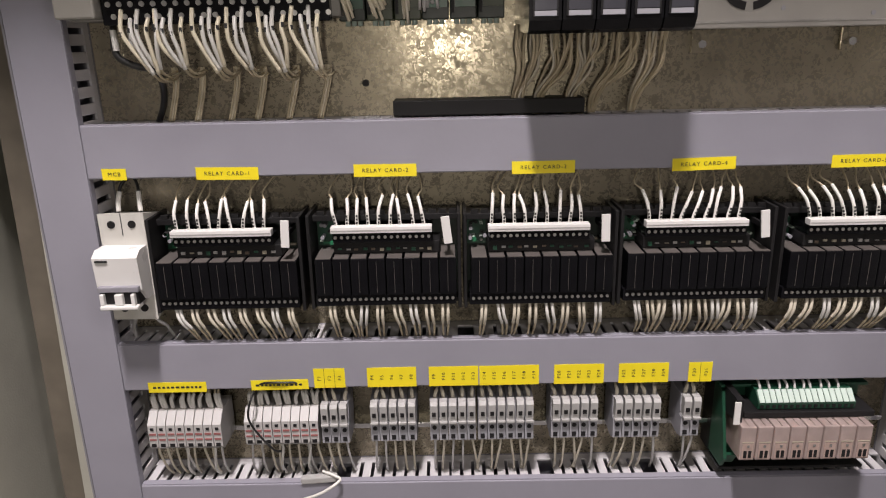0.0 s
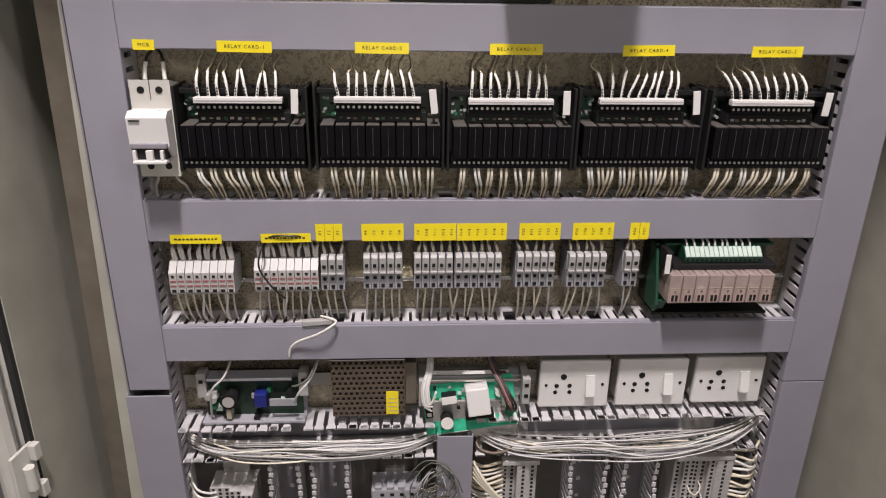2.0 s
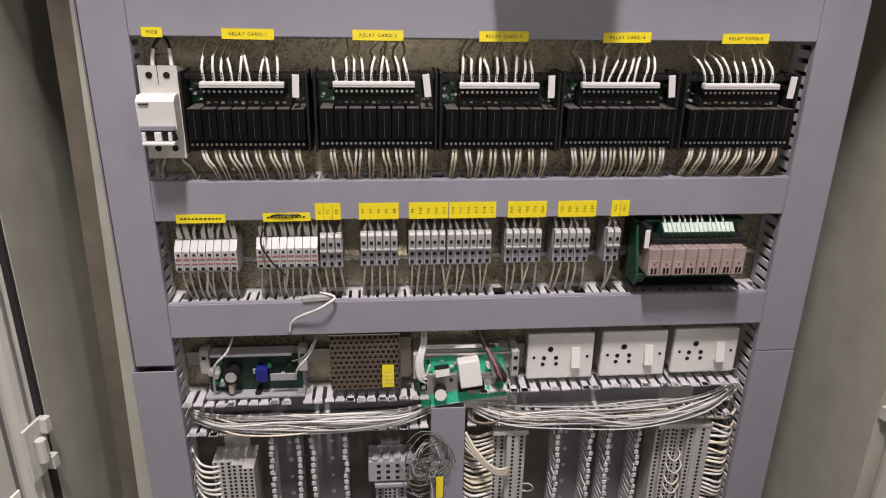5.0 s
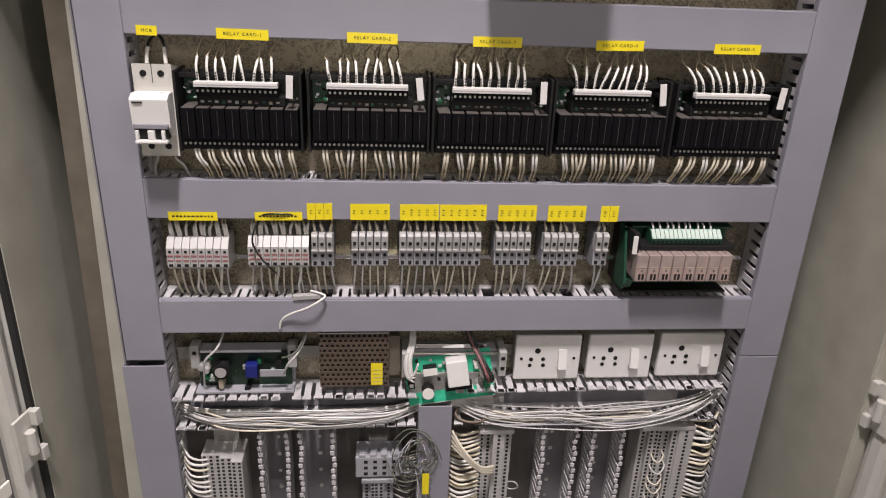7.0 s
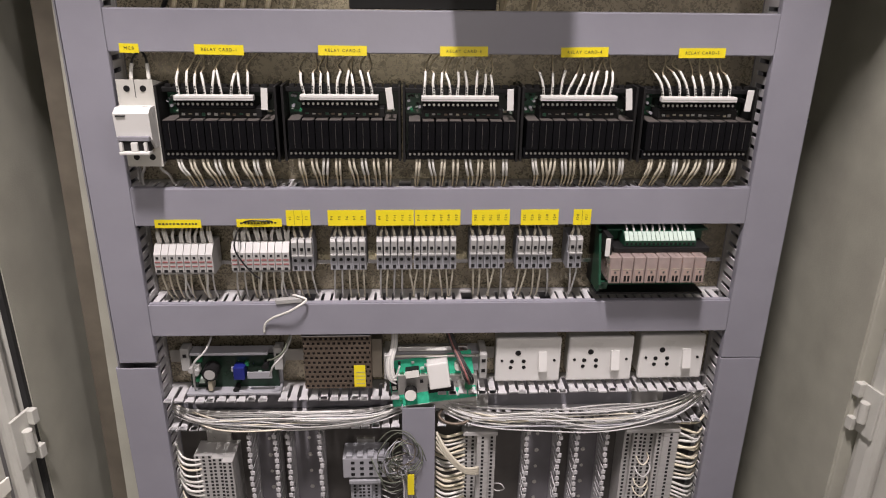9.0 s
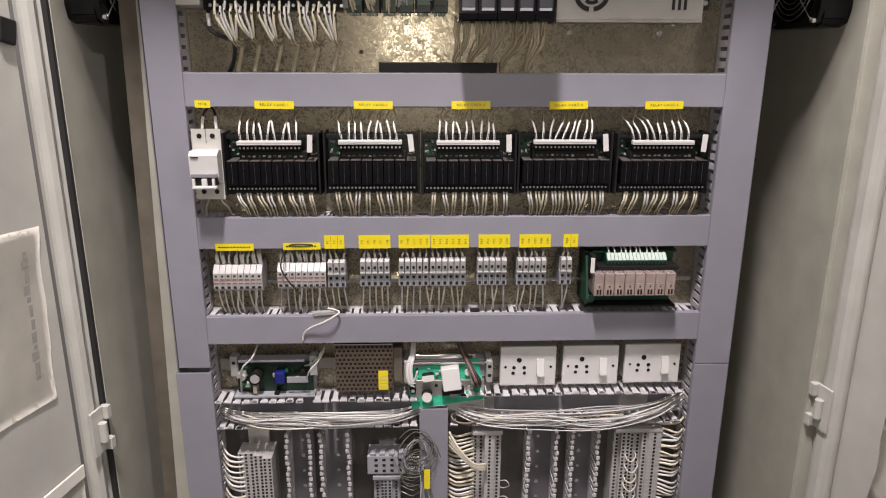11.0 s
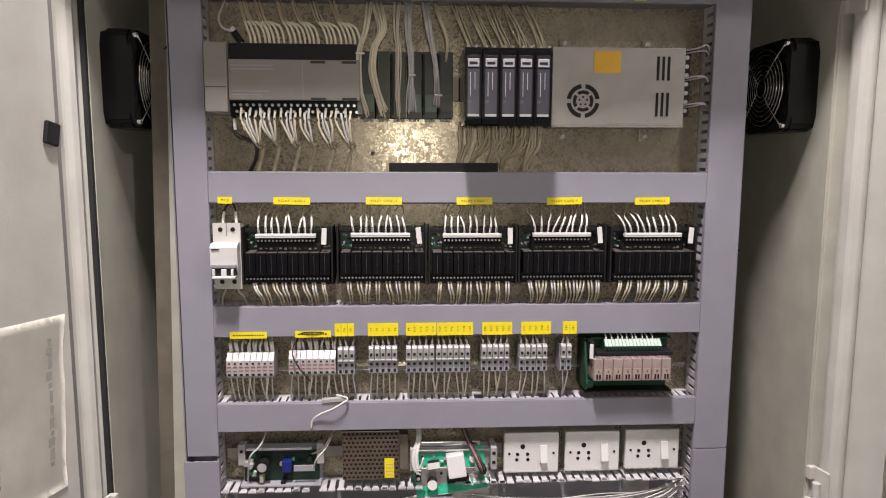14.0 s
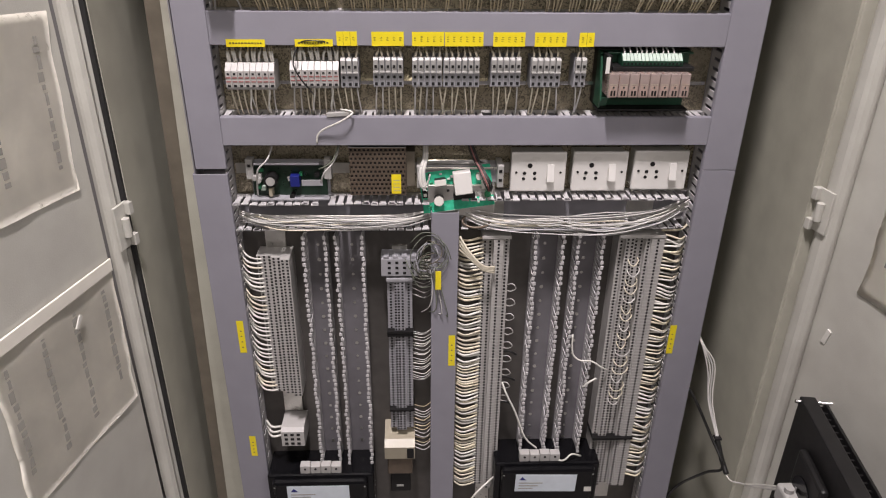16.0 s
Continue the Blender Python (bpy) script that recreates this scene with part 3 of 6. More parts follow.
    part("tag", box(-0.0032, 0.0032, -0.0008, 0.0008, -0.0105, 0.0105, 0.0003), M_WHITE, d, "white plastic tag", at=pose(0.1055, -0.0520, 0.0652, 0, rnd.uniform(-8, 6), 0))
    part("tag_post", box(0.1045, 0.1065, -0.0512, -0.0186, 0.0610, 0.0650), M_BLACKM, d)
    for i in range(26):
        xx, zz = (0.0045 + rnd.random() * 0.013, 0.0475 + rnd.random() * 0.019) if i < 12 else (0.02 + rnd.random() * 0.090, 0.0462 + rnd.random() * 0.005)
        if i % 3 == 0:
            part("capacitor", cyl(bmesh.new(), (xx, -0.0186, zz), (xx, -0.0290, zz), 0.0015, 10), M_TGREY if i else M_GREEN, d)
        else:
            part("component", box(xx, xx + 0.0026, -0.0260, -0.0186, zz, zz + 0.0014, 0.0003), (M_GREEN, M_BLACKM, M_PALEG)[i % 3], d)
    return d


CARDS = [-0.2280, -0.1075, 0.0105, 0.1280, 0.2490]
for i, x in enumerate(CARDS):
    z = 1.2995 + 0.0008 * (i % 2)
    relay_card(x, z)
    wb = thing("wire_bundle", "cream wires with printed white sleeves into a relay card", "wires", (x, 0.5195, z + 0.0660), "relay card wires")
    for j in range(9):
        px = 0.0215 + j * 0.0083 + jit(0.0012)
        lean = jit(0.006)
        if i == 3 and 2 < j < 8:
            lean = 0.004 + (8 - j) * 0.0016
        if i == 4:
            lean = -0.010 + jit(0.002) if j < 4 else -0.004
        h = 0.023 + jit(0.003)
        bend = [(px, 0, -0.004), (px + lean * 0.05, -0.001, 0.004), (px - jit(0.001) * 1.0 + lean * 0.35, 0.000, h * 0.62), (px + lean * 0.8, 0.006, h)]
        tail = [(px + lean + jit(0.004), 0.014, h + 0.006), (px + lean + 0.006 + jit(0.008), 0.026, 0.0445 - 0.0008 * (i % 2))]
        a = wire(wb, bend + tail, 0.0007, M_WIRET)
        part("sleeve", tube(bmesh.new(), bend, 0.00132, 8), M_SLEEVE, a, "white printed sleeve")
        for q in range(3):
            part("print_bar", box(-0.0007, 0.0007, -0.0018, -0.0012, -0.0008, 0.0008), M_INK, a,
                 at=(px + lean * (0.10 + 0.08 * q), -0.0006, 0.004 + q * 0.0026))
    wb = thing("wire_bundle", "cream wires falling from a relay card into the duct", "wires", (x, 0.5155, z + 0.004), "relay card wires")
    n = 16 if i != 3 else 20
    for j in range(n):
        # the wires hang in pairs
        px = 0.0135 + (j // 2) * (0.100 / (n // 2)) + (j % 2) * 0.0038 + jit(0.0006)
        if j % 2 == 0:
            dx = (0.007 if i == 0 else (-0.003 if i == 4 else 0.001)) + jit(0.004)
        wire(wb, [(px, 0.0005, 0.002), (px + dx * 0.25, -0.0015, -0.008 + jit()), (px + dx * 0.8, 0.003, -0.019), (px + dx - (j % 2) * 0.001, 0.014, -0.0325)], 0.0009, M_WIRET)
        part("sleeve", tube(bmesh.new(), [(px, 0.0005, 0.002), (px + dx * 0.25, -0.0015, -0.008), (px + dx * 0.72, 0.0015, -0.0165)], 0.0013, 7), M_SLEEVE if (i + j // 2) % 3 == 0 else M_WIRE, wb.children[-1], "white printed sleeve")


# ---- fuse terminals on the second row ----
rail = bmesh.new()
B(rail, 0, 0.634, -0.016, -0.0145, 0.0035, 0.0080, 0.0004)
B(rail, 0, 0.634, -0.0145, 0.0, 0.003, 0.0045)
B(rail, 0, 0.634, -0.0145, 0.0, 0.0065, 0.008)
solid("din_rail", rail, M_CHROME, "bright zinc-plated steel mounting rail", "rail", loc=(XL + 0.004, PLATE, 1.1745))


def fuse_terminal(x, z, light=False):
    d = thing("fuse_terminal", "light grey terminal with red marking strips" if light else "grey plastic fuse terminal clipped on the rail", "terminal",
              (x, PLATE, z), "light terminals" if light else "fuse terminals")
    w, col = 0.0071, M_TLIGHT if light else M_TGREY
    if light:
        b = bmesh.new()
        prism(b, [(-0.010, 0.0), (-0.040, 0.0), (-0.044, 0.004), (-0.044, 0.024), (-0.036, 0.033), (-0.010, 0.033)], 0, w)
        part("body", b, col, d)
        part("marking", box(0.0008, w - 0.0008, -0.0446, -0.0441, 0.0150, 0.0166), M_RED, d, "red marking")
        part("marking", box(0.0008, w - 0.0008, -0.0446, -0.0441, 0.0102, 0.0116), M_RED, d, "red marking")
        part("clamp_hole", box(0.0016, w - 0.0016, -0.0446, -0.0441, 0.0040, 0.0070), M_BLACKM, d)
        part("clamp_hole", box(0.0022, w - 0.0022, -0.0446, -0.0441, 0.0192, 0.0216), M_BLACKM, d)
    else:
        b = bmesh.new()
        prism(b, [(-0.010, 0.002), (-0.034, 0.0), (-0.042, 0.003), (-0.042, 0.020), (-0.037, 0.021), (-0.037, 0.038), (-0.010, 0.039)], 0, w)
        part("body", b, col, d)
        l = bmesh.new()
        prism(l, [(-0.0371, 0.0225), (-0.0445, 0.0225), (-0.0455, 0.0365), (-0.0435, 0.0392), (-0.0371, 0.0392)], 0.0006, w - 0.0006)
        part("fuse_lever", l, M_LGREY, d, "grey hinged fuse lever")
        part("tier", box(0.0003, w - 0.0003, -0.0466, -0.0371, 0.0203, 0.0224, 0.0004), M_LGREY, d, "pale tier between lever and clamp")
        part("lever_slot", box(0.0020, w - 0.0020, -0.0458, -0.0449, 0.0270, 0.0305), M_BLACKM, d)
        part("clamp_hole", cyl(bmesh.new(), (w / 2, -0.0425, 0.0150), (w / 2, -0.0419, 0.0150), 0.0019, 10), M_BLACKM, d)
        part("clamp_hole", box(0.0018, w - 0.0018, -0.0425, -0.0420, 0.0045, 0.0085), M_BLACKM, d)
    return d


proto = {}
for x0, n, light, z in ((-0.2530, 8, True, 1.1765), (-0.1725, 8, True, 1.1785), (-0.1090, 3, False, 1.1775), (-0.0682, 5, False, 1.1785),
                        (-0.0190, 5, False, 1.1785), (0.0208, 6, False, 1.1785), (0.0810, 5, False, 1.1790), (0.1320, 5, False, 1.1785), (0.1878, 2, False, 1.1790)):
    p = 0.0077
    up = thing("wire_bundle", "cream wires with sleeves rising from the terminals", "wires", (x0, 0.530, z + 0.036), "terminal wires")
    dn = thing("wire_bundle", "cream wires falling from the terminals into the duct", "wires", (x0, 0.530, z + 0.004), "terminal wires")
    for i in range(n):
        if light in proto:
            t = copy_thing(proto[light], pose(x0 + i * p, PLATE, z))
        else:
            t = proto[light] = fuse_terminal(x0, z, light)
        px = (i + 0.5) * p
        top = 1.2318 - (z + 0.036)
        for e in range(1 if (not light or i % 3 == 2) else 2):
            dx = jit(0.003)
            qx = px + (e - 0.3) * 0.0022 * light
            a = wire(up, [(qx, 0, -0.003), (qx + dx * 0.3, -0.002, 0.006), (qx + dx, 0.002, top * 0.6), (qx + dx * 1.6, 0.012, top + 0.0008)], 0.00095, M_WIRET)
            part("sleeve", tube(bmesh.new(), [(qx, 0, -0.002), (qx + dx * 0.3, -0.002, 0.006), (qx + dx * 0.9, 0.001, top * 0.5)], 0.0016, 7),
                 M_SLEEVE if light else M_WIRE, a, "pale sleeve")
        dx = jit(0.005)
        bot = 1.1398 - (z + 0.004)
        wire(dn, [(px, -0.004, 0.002), (px + dx * 0.2, -0.006, -0.008), (px + dx * 0.8, 0.000, bot * 0.66), (px + dx * 1.1, 0.010, bot)], 0.00105,
             M_WIREG if rnd.random() < 0.4 else M_WIRE)
        if light and i in (3, 6):
            wire(dn, [(px, -0.004, 0.002), (px + 0.002, -0.007, -0.008), (px - 0.002, 0.000, bot * 0.7), (px - 0.001, 0.008, bot)], 0.0013, M_SLEEVE)


# ---- green relay card ----
def green_card(x, z):
    d = thing("relay_card", "green relay card with eight rose-tinted clear relays", "relay card", (x, PLATE, z))
    W, H = 0.120, 0.080
    c = bmesh.new()
    part("base", box(0, W, -0.020, 0, 0.004, H - 0.004), M_BLACKM, d, "dark base")
    prism(c, [(-0.0201, 0.006), (-0.046, 0.006), (-0.052, 0.016), (-0.036, 0.070), (-0.0201, H - 0.006)], 0, 0.0025)
    part("tray", box(0, W, -0.044, -0.0201, 0.001, 0.0035, 0.0006), M_BLACKM, d, "dark lower lip")
    B(c, 0, W, -0.034, -0.0201, H - 0.008, H - 0.0055, 0.0006)
    prism(c, [(-0.048, 0.020), (-0.052, 0.020), (-0.044, 0.008), (-0.039, 0.008)], 0.0026, 0.011)
    part("carrier", c, M_GREEND, d, "dark green plastic carrier")
    part("board", box(0.003, W - 0.002, -0.0245, -0.0201, 0.004, H - 0.010), M_GREEND, d, "dark green circuit board")
    part("dark_strip", box(0.012, W - 0.004, -0.0540, -0.0246, 0.0548, 0.0600, 0.0006), M_BLACKM, d)
    for i in range(8):
        xx = 0.0060 + i * 0.0130
        r = part("relay", box(xx, xx + 0.0121, -0.0660, -0.0246, 0.0240, 0.0540, 0.0009), M_CLEAR, d, "rose-tinted clear relay cover")
        part("coil", box(xx + 0.002, xx + 0.0100, -0.0620, -0.040, 0.0290, 0.0400), M_COPPER if i % 2 else M_BEIGE, r, "coil under the cover")
        part("contact", box(xx + 0.0018, xx + 0.0103, -0.0664, -0.0661, 0.0255, 0.0390), M_ROSE, r, "brown contact window")
        part("contact_slot", box(xx + 0.0030, xx + 0.0055, -0.0667, -0.0664, 0.0265, 0.0330), M_BLACKM, r)
        part("contact_slot", box(xx + 0.0068, xx + 0.0092, -0.0667, -0.0664, 0.0265, 0.0330), M_BLACKM, r)
        part("contact_glint", box(xx + 0.0052, xx + 0.0072, -0.0669, -0.0665, 0.0360, 0.0382), M_CHROME, r, "bright contact")
        part("contact_bridge", box(xx + 0.0015, xx + 0.0105, -0.0665, -0.0661, 0.0400, 0.0408), M_BEIGE, r)
        part("relay_groove", box(xx + 0.0058, xx + 0.0062, -0.0650, -0.0300, 0.0541, 0.0544), M_PSU, r)
    u = bmesh.new()
    prism(u, [(-0.0246, 0.0606), (-0.0500, 0.0606), (-0.0510, 0.0660), (-0.0430, 0.0740), (-0.0246, 0.0740)], 0.0240, 0.1016)
    uc = part("connector", u, M_GREEND, d, "green screw connector")
    for i in range(16):
        q = 0.0248 + i * 0.00478
        part("clamp", prism(bmesh.new(), [(-0.0508, 0.0667), (-0.0514, 0.0672), (-0.0436, 0.0750), (-0.0430, 0.0745)], q, q + 0.0041), M_PALEG, uc, "pale green clamp window")
        part("clamp_hole", box(q + 0.0008, q + 0.0033, -0.0513, -0.0506, 0.0620, 0.0648), M_BLACKM, uc)
    part("tag", box(0.0012, 0.0062, -0.0605, -0.0590, 0.0530, 0.0728, 0.0003), M_WHITE, d, "white plastic tag")
    part("tag_post", box(0.0030, 0.0085, -0.0589, -0.0246, 0.054, 0.0745), M_BLACKM, d)
    return d


green_card(0.2215, 1.1495)
wb = thing("wire_bundle", "wires entering the green relay card from above", "wires", (0.2215, 0.522, 1.2220))
for i in range(10):
    px = 0.030 + i * 0.0068 + jit(0.001)
    wire(wb, [(px, 0, -0.001), (px + jit(), 0.001, 0.004), (px + jit(0.003), 0.012, 0.0103)], 0.0011, M_WIREG)


# ---- loose piece of cable on the duct ----
cw = thing("cable_offcut", "white cable end lying over the duct cover", "cable", (-0.1020, 0.530, 1.142))
wire(cw, [(-0.010, -0.006, 0.0085), (0.000, -0.0120, 0.0085), (0.006, -0.0150, 0.0060), (-0.002, -0.0190, 0.0010), (-0.014, -0.0190, -0.0060), (-0.032, -0.0150, -0.0150), (-0.041, -0.0125, -0.024), (-0.043, -0.0116, -0.035)], 0.0013, M_SLEEVE)
part("cable_end", box(-0.028, 0.003, -0.012, -0.005, 0.0012, 0.0070, 0.001), M_LGREY, cw, "stripped grey cable end", at=pose(0, 0, 0, 0, -4, 0))
bl = thing("jumper_wire", "thin black wire looped across the terminals", "wire", (-0.150, 0.512, 1.20))
wire(bl, [(-0.014, 0.018, 0.022), (-0.012, 0.000, 0.028), (-0.016, -0.001, 0.010), (-0.008, 0.000, -0.008), (0.002, 0.002, -0.022), (0.004, 0.016, -0.034), (0.002, 0.022, -0.060)], 0.0009, M_WIREB)
wire(bl, [(-0.014, 0.018, 0.022), (-0.006, 0.008, 0.036), (0.012, 0.006, 0.038), (0.028, 0.010, 0.034), (0.034, 0.018, 0.014)], 0.0009, M_WIREB)


# ---- top row: controller, modules, isolators, power supply ----
def controller(x, z):
    d = thing("controller", "warm grey programmable controller with black terminal strips", "controller", (x, PLATE, z))
    W, H = 0.190, 0.088
    part("body", box(0, W, -0.040, 0, 0.003, H - 0.002, 0.001), M_PLC, d)
    part("end_block", box(0, 0.0275, -0.060, -0.0401, 0.004, H, 0.0015), M_PLC, d, "warm grey end block")
    part("end_joint", box(0.001, 0.0265, -0.0604, -0.0600, 0.034, 0.0348), M_INK, d)
    part("front_panel", box(0.0280, W - 0.002, -0.057, -0.0401, 0.019, 0.068, 0.0012), M_PLC, d, "warm grey front panel")
    part("upper_cover", box(0.0280, W - 0.006, -0.050, -0.0401, 0.0685, H, 0.0008), M_BLACKM, d, "black terminal cover")
    part("lower_cover", box(0.0280, W - 0.006, -0.050, -0.0401, 0.0, 0.0185, 0.0006), M_BLACK, d, "black terminal strip")
    sm = mesh_of(cyl(bmesh.new(), (0, -0.0508, 0), (0, -0.0499, 0), 0.0019, 10), "screw", M_STEEL)
    for i in range(20):
        part("screw", sm, None, d, at=(0.033 + i * 0.00775, 0, 0.0135))
        part("screw", sm, None, d, at=(0.037 + i * 0.00775 - 0.001, 0, 0.0055))
    for a in (0.128, 0.166):
        for zz in (0.0195, 0.0635):
            part("latch_slot", box(a, a + 0.018, -0.0576, -0.0569, zz, zz + 0.003), M_INK, d)
    part("panel_joint", box(0.118, 0.1185, -0.0574, -0.0569, 0.020, 0.067), M_TGREY, d)
    for zz, w in ((0.060, 0.050), (0.0555, 0.052), (0.029, 0.046), (0.025, 0.036)):
        part("print_bar", box(0.031, 0.031 + w, -0.0574, -0.0569, zz, zz + 0.0012), M_TGREY, d)
    return d


controller(-0.2625, 1.5150)
up = thing("wire_bundle", "cream wires combed into the controller from above", "wires", (-0.2625, 0.520, 1.600), "controller wires")
dn = thing("wire_bundle", "cream wires combed out below the controller", "wires", (-0.2625, 0.514, 1.521), "controller wires")
for g, (gx, n) in enumerate(((0.053, 5), (0.073, 4), (0.099, 4), (0.119, 3), (0.143, 4), (0.167, 4))):
    for j in range(n):
        px = gx + (j - (n - 1) / 2) * 0.0058 + jit(0.0006)
        top = gx - 0.004 + (j - 2) * 0.0024
        a = wire(up, [(px + 0.012, 0.0, -0.001), (px + 0.012, -0.001, 0.010), (px + 0.007 + jit(), 0.003, 0.024), (top + jit(), 0.011, 0.033), (top - 0.010 + jit(), 0.024, 0.0605)], 0.00085, M_WIRET)
        part("sleeve", tube(bmesh.new(), [(px + 0.012, 0.0, 0.000), (px + 0.012, -0.001, 0.010), (px + 0.007, 0.002, 0.024), (top * 0.7 + px * 0.3 + 0.002, 0.008, 0.031)], 0.0016, 7), M_CREAM, a, "cream sleeve")
        low = gx + 0.006 + (j - (n - 1) / 2) * 0.0017
        q = 0.004 - 0.006 * (j % 2)
        drop = -0.036 + jit(0.004)
        bend = [(px, -0.002, q), (px + jit(0.0012), -0.006, -0.010), (px * 0.7 + low * 0.3 + jit(0.0012), -0.005, -0.022), (low, 0.000, drop)]
        a = wire(dn, bend + [(low + 0.002, 0.012, drop - 0.006), (low + 0.004 + jit(), 0.026, drop - 0.004)], 0.0009, M_WIRET)
        part("sleeve", tube(bmesh.new(), bend, 0.00155, 7), M_SLEEVE if j % 3 else M_CREAM, a, "white printed sleeve")
        part("print_bar", box(-0.0009, 0.0009, -0.0020, -0.0012, -0.0016, 0.0016), M_INK, a, at=(px, -0.0055, -0.010 + jit(0.003)))
    # flat tail of the group, lying on the plate
    for j in range(3):
        e = (j - 1) * 0.0017
        wire(dn, [(gx + 0.009 + e, 0.026, -0.036), (gx + 0.008 + e, 0.030, -0.044), (gx + 0.004 + e, 0.0340, -0.058), (gx - 0.001 + e, 0.034, -0.0755)], 0.0009, M_CREAM if j == 1 else M_WIRET)
bk = thing("power_lead", "black lead with white ferrules beside the controller", "cable", (-0.228, 0.525, 1.512))
wire(bk, [(-0.004, -0.004, 0.004), (-0.004, -0.006, -0.016), (0.006, -0.004, -0.024), (0.020, 0.004, -0.030), (0.016, 0.018, -0.050), (0.006, 0.028, -0.0665)], 0.0026, M_WIREB)
for q in (-0.004, 0.008):
    part("ferrule", cyl(bmesh.new(), (q, -0.006, 0.0), (q + 0.001, -0.007, -0.014), 0.0022, 10), M_SLEEVE, bk, "white ferrule")
bk = thing("power_lead", "dark lead with bare white end above the controller", "cable", (-0.232, 0.530, 1.602))
wire(bk, [(0.012, 0.0, -0.002), (0.006, 0.0, 0.010), (-0.002, 0.002, 0.018), (-0.014, 0.006, 0.022), (-0.020, 0.010, 0.036), (-0.014, 0.020, 0.0585)], 0.0018, M_WIREG)
part("plug", cyl(bmesh.new(), (0.010, -0.001, 0.004), (0.000, 0.001, 0.018), 0.0040, 10), M_BLACKM, bk, "black plug")
part("plug_end", cyl(bmesh.new(), (0.001, 0.001, 0.0175), (-0.003, 0.001, 0.021), 0.0042, 10), M_SLEEVE, bk, "white plug end")


def io_module(x, z, i):
    d = thing("plug_module", "dark green plug-in module with clear cover", "module", (x, PLATE, z), "plug-in modules")
    part("housing", box(0, 0.0192, -0.022, 0, 0, 0.084, 0.0008), M_OLIVE if i in (1, 2) else M_MODULE, d)
    part("rib", box(0.0008, 0.0030, -0.027, -0.0221, 0.004, 0.080), M_BLACKM, d)
    part("contact_block", box(0.0036, 0.0180, -0.0260, -0.0221, 0.008, 0.030), M_OLIVE if i in (1, 2, 5) else M_PCBD, d, "dark green contact block")
    for k in range(3):
        q = 0.005 + k * 0.0045
        part("pin", cyl(bmesh.new(), (q, -0.012, -0.0035), (q, -0.012, 0.001), 0.0019, 8), M_PALEG, d, "pale green pin")
    return d


for i in range(6):
    io_module(-0.0765 + i * 0.0200, 1.5150, i)
# each loom: its material, count of wires, radius of the bunch, how it fans at the foot, where it is tied, and its line
LOOMS = (
    (M_CREAM, 9, 0.0034, 1.0, (0.032,), ((-0.0665, -0.040), (-0.0735, -0.016), (-0.0765, 0.010), (-0.0755, 0.036), (-0.0680, 0.062), (-0.0640, 0.100))),
    (M_CREAM, 12, 0.0042, 1.2, (), ((-0.0465, -0.040), (-0.0540, -0.016), (-0.0600, 0.012), (-0.0570, 0.040), (-0.0480, 0.064), (-0.0560, 0.100))),
    (M_WIRE, 5, 0.0026, 0.9, (), ((-0.0270, -0.044), (-0.0285, -0.016), (-0.0275, 0.010), (-0.0275, 0.036), (-0.0300, 0.062), (-0.0290, 0.100))),
    (M_WIREG, 11, 0.0026, 2.6, (0.006,), ((-0.0110, -0.034), (-0.0115, -0.014), (-0.0110, 0.006), (-0.0115, 0.034), (-0.0150, 0.060), (-0.0130, 0.100))),
    (M_WIREG, 12, 0.0030, 1.6, (-0.018,), ((0.0215, -0.030), (0.0215, -0.014), (0.0200, 0.010), (0.0170, 0.034), (0.0120, 0.060), (0.0080, 0.100))),
    (M_WIRET, 5, 0.0022, 0.8, (), ((0.0330, 0.030), (0.0340, 0.040), (0.0330, 0.050), (0.0300, 0.062), (0.0240, 0.080), (0.0200, 0.100))),
)
for m, n, rad, fan, ties, line in LOOMS:
    wb = thing("wire_loom", "bunch of %s wires hanging over the modules" % ("grey" if m is M_WIREG else "cream"), "wires", (0, 0.516, 1.56), "wire looms")
    for j in range(n):
        a, q = 6.283 * j / n, rnd.uniform(0.4, 1.1)
        pts = []
        for k, (lx, lz) in enumerate(line):
            f = (fan, 0.5 + fan * 0.5, 1.0, 1.0, 1.3, 2.0)[k]
            pts.append((lx + rad * q * f * math.cos(a) + jit(0.0008), (0.010, 0.000, -0.004, -0.002, 0.008, 0.026)[k] + rad * 0.7 * q * math.sin(a), lz + (jit(0.006) if k == 0 else 0)))
        wire(wb, pts, 0.0011, m)
    for z in ties:
        lx = min(line, key=lambda p: abs(p[1] - z))[0]
        t = bmesh.new()
        B(t, lx - rad * 1.25, lx + rad * 1.25, -0.0082, 0.0020, z - 0.001, z + 0.001, 0.0006)
        B(t, lx + rad * 0.8, lx + rad * 2.0, -0.0086, -0.0050, z - 0.0014, z + 0.0014, 0.0006)
        part("cable_tie", t, M_SLEEVE, wb, "white cable tie")
solid("spacer_block", box(-0.0065, 0.0065, -0.016, 0.0, 0.0, 0.030, 0.0008), M_BEIGE, "cream plastic spacer beside the isolators", "spacer", loc=(0.0445, PLATE, 1.538))


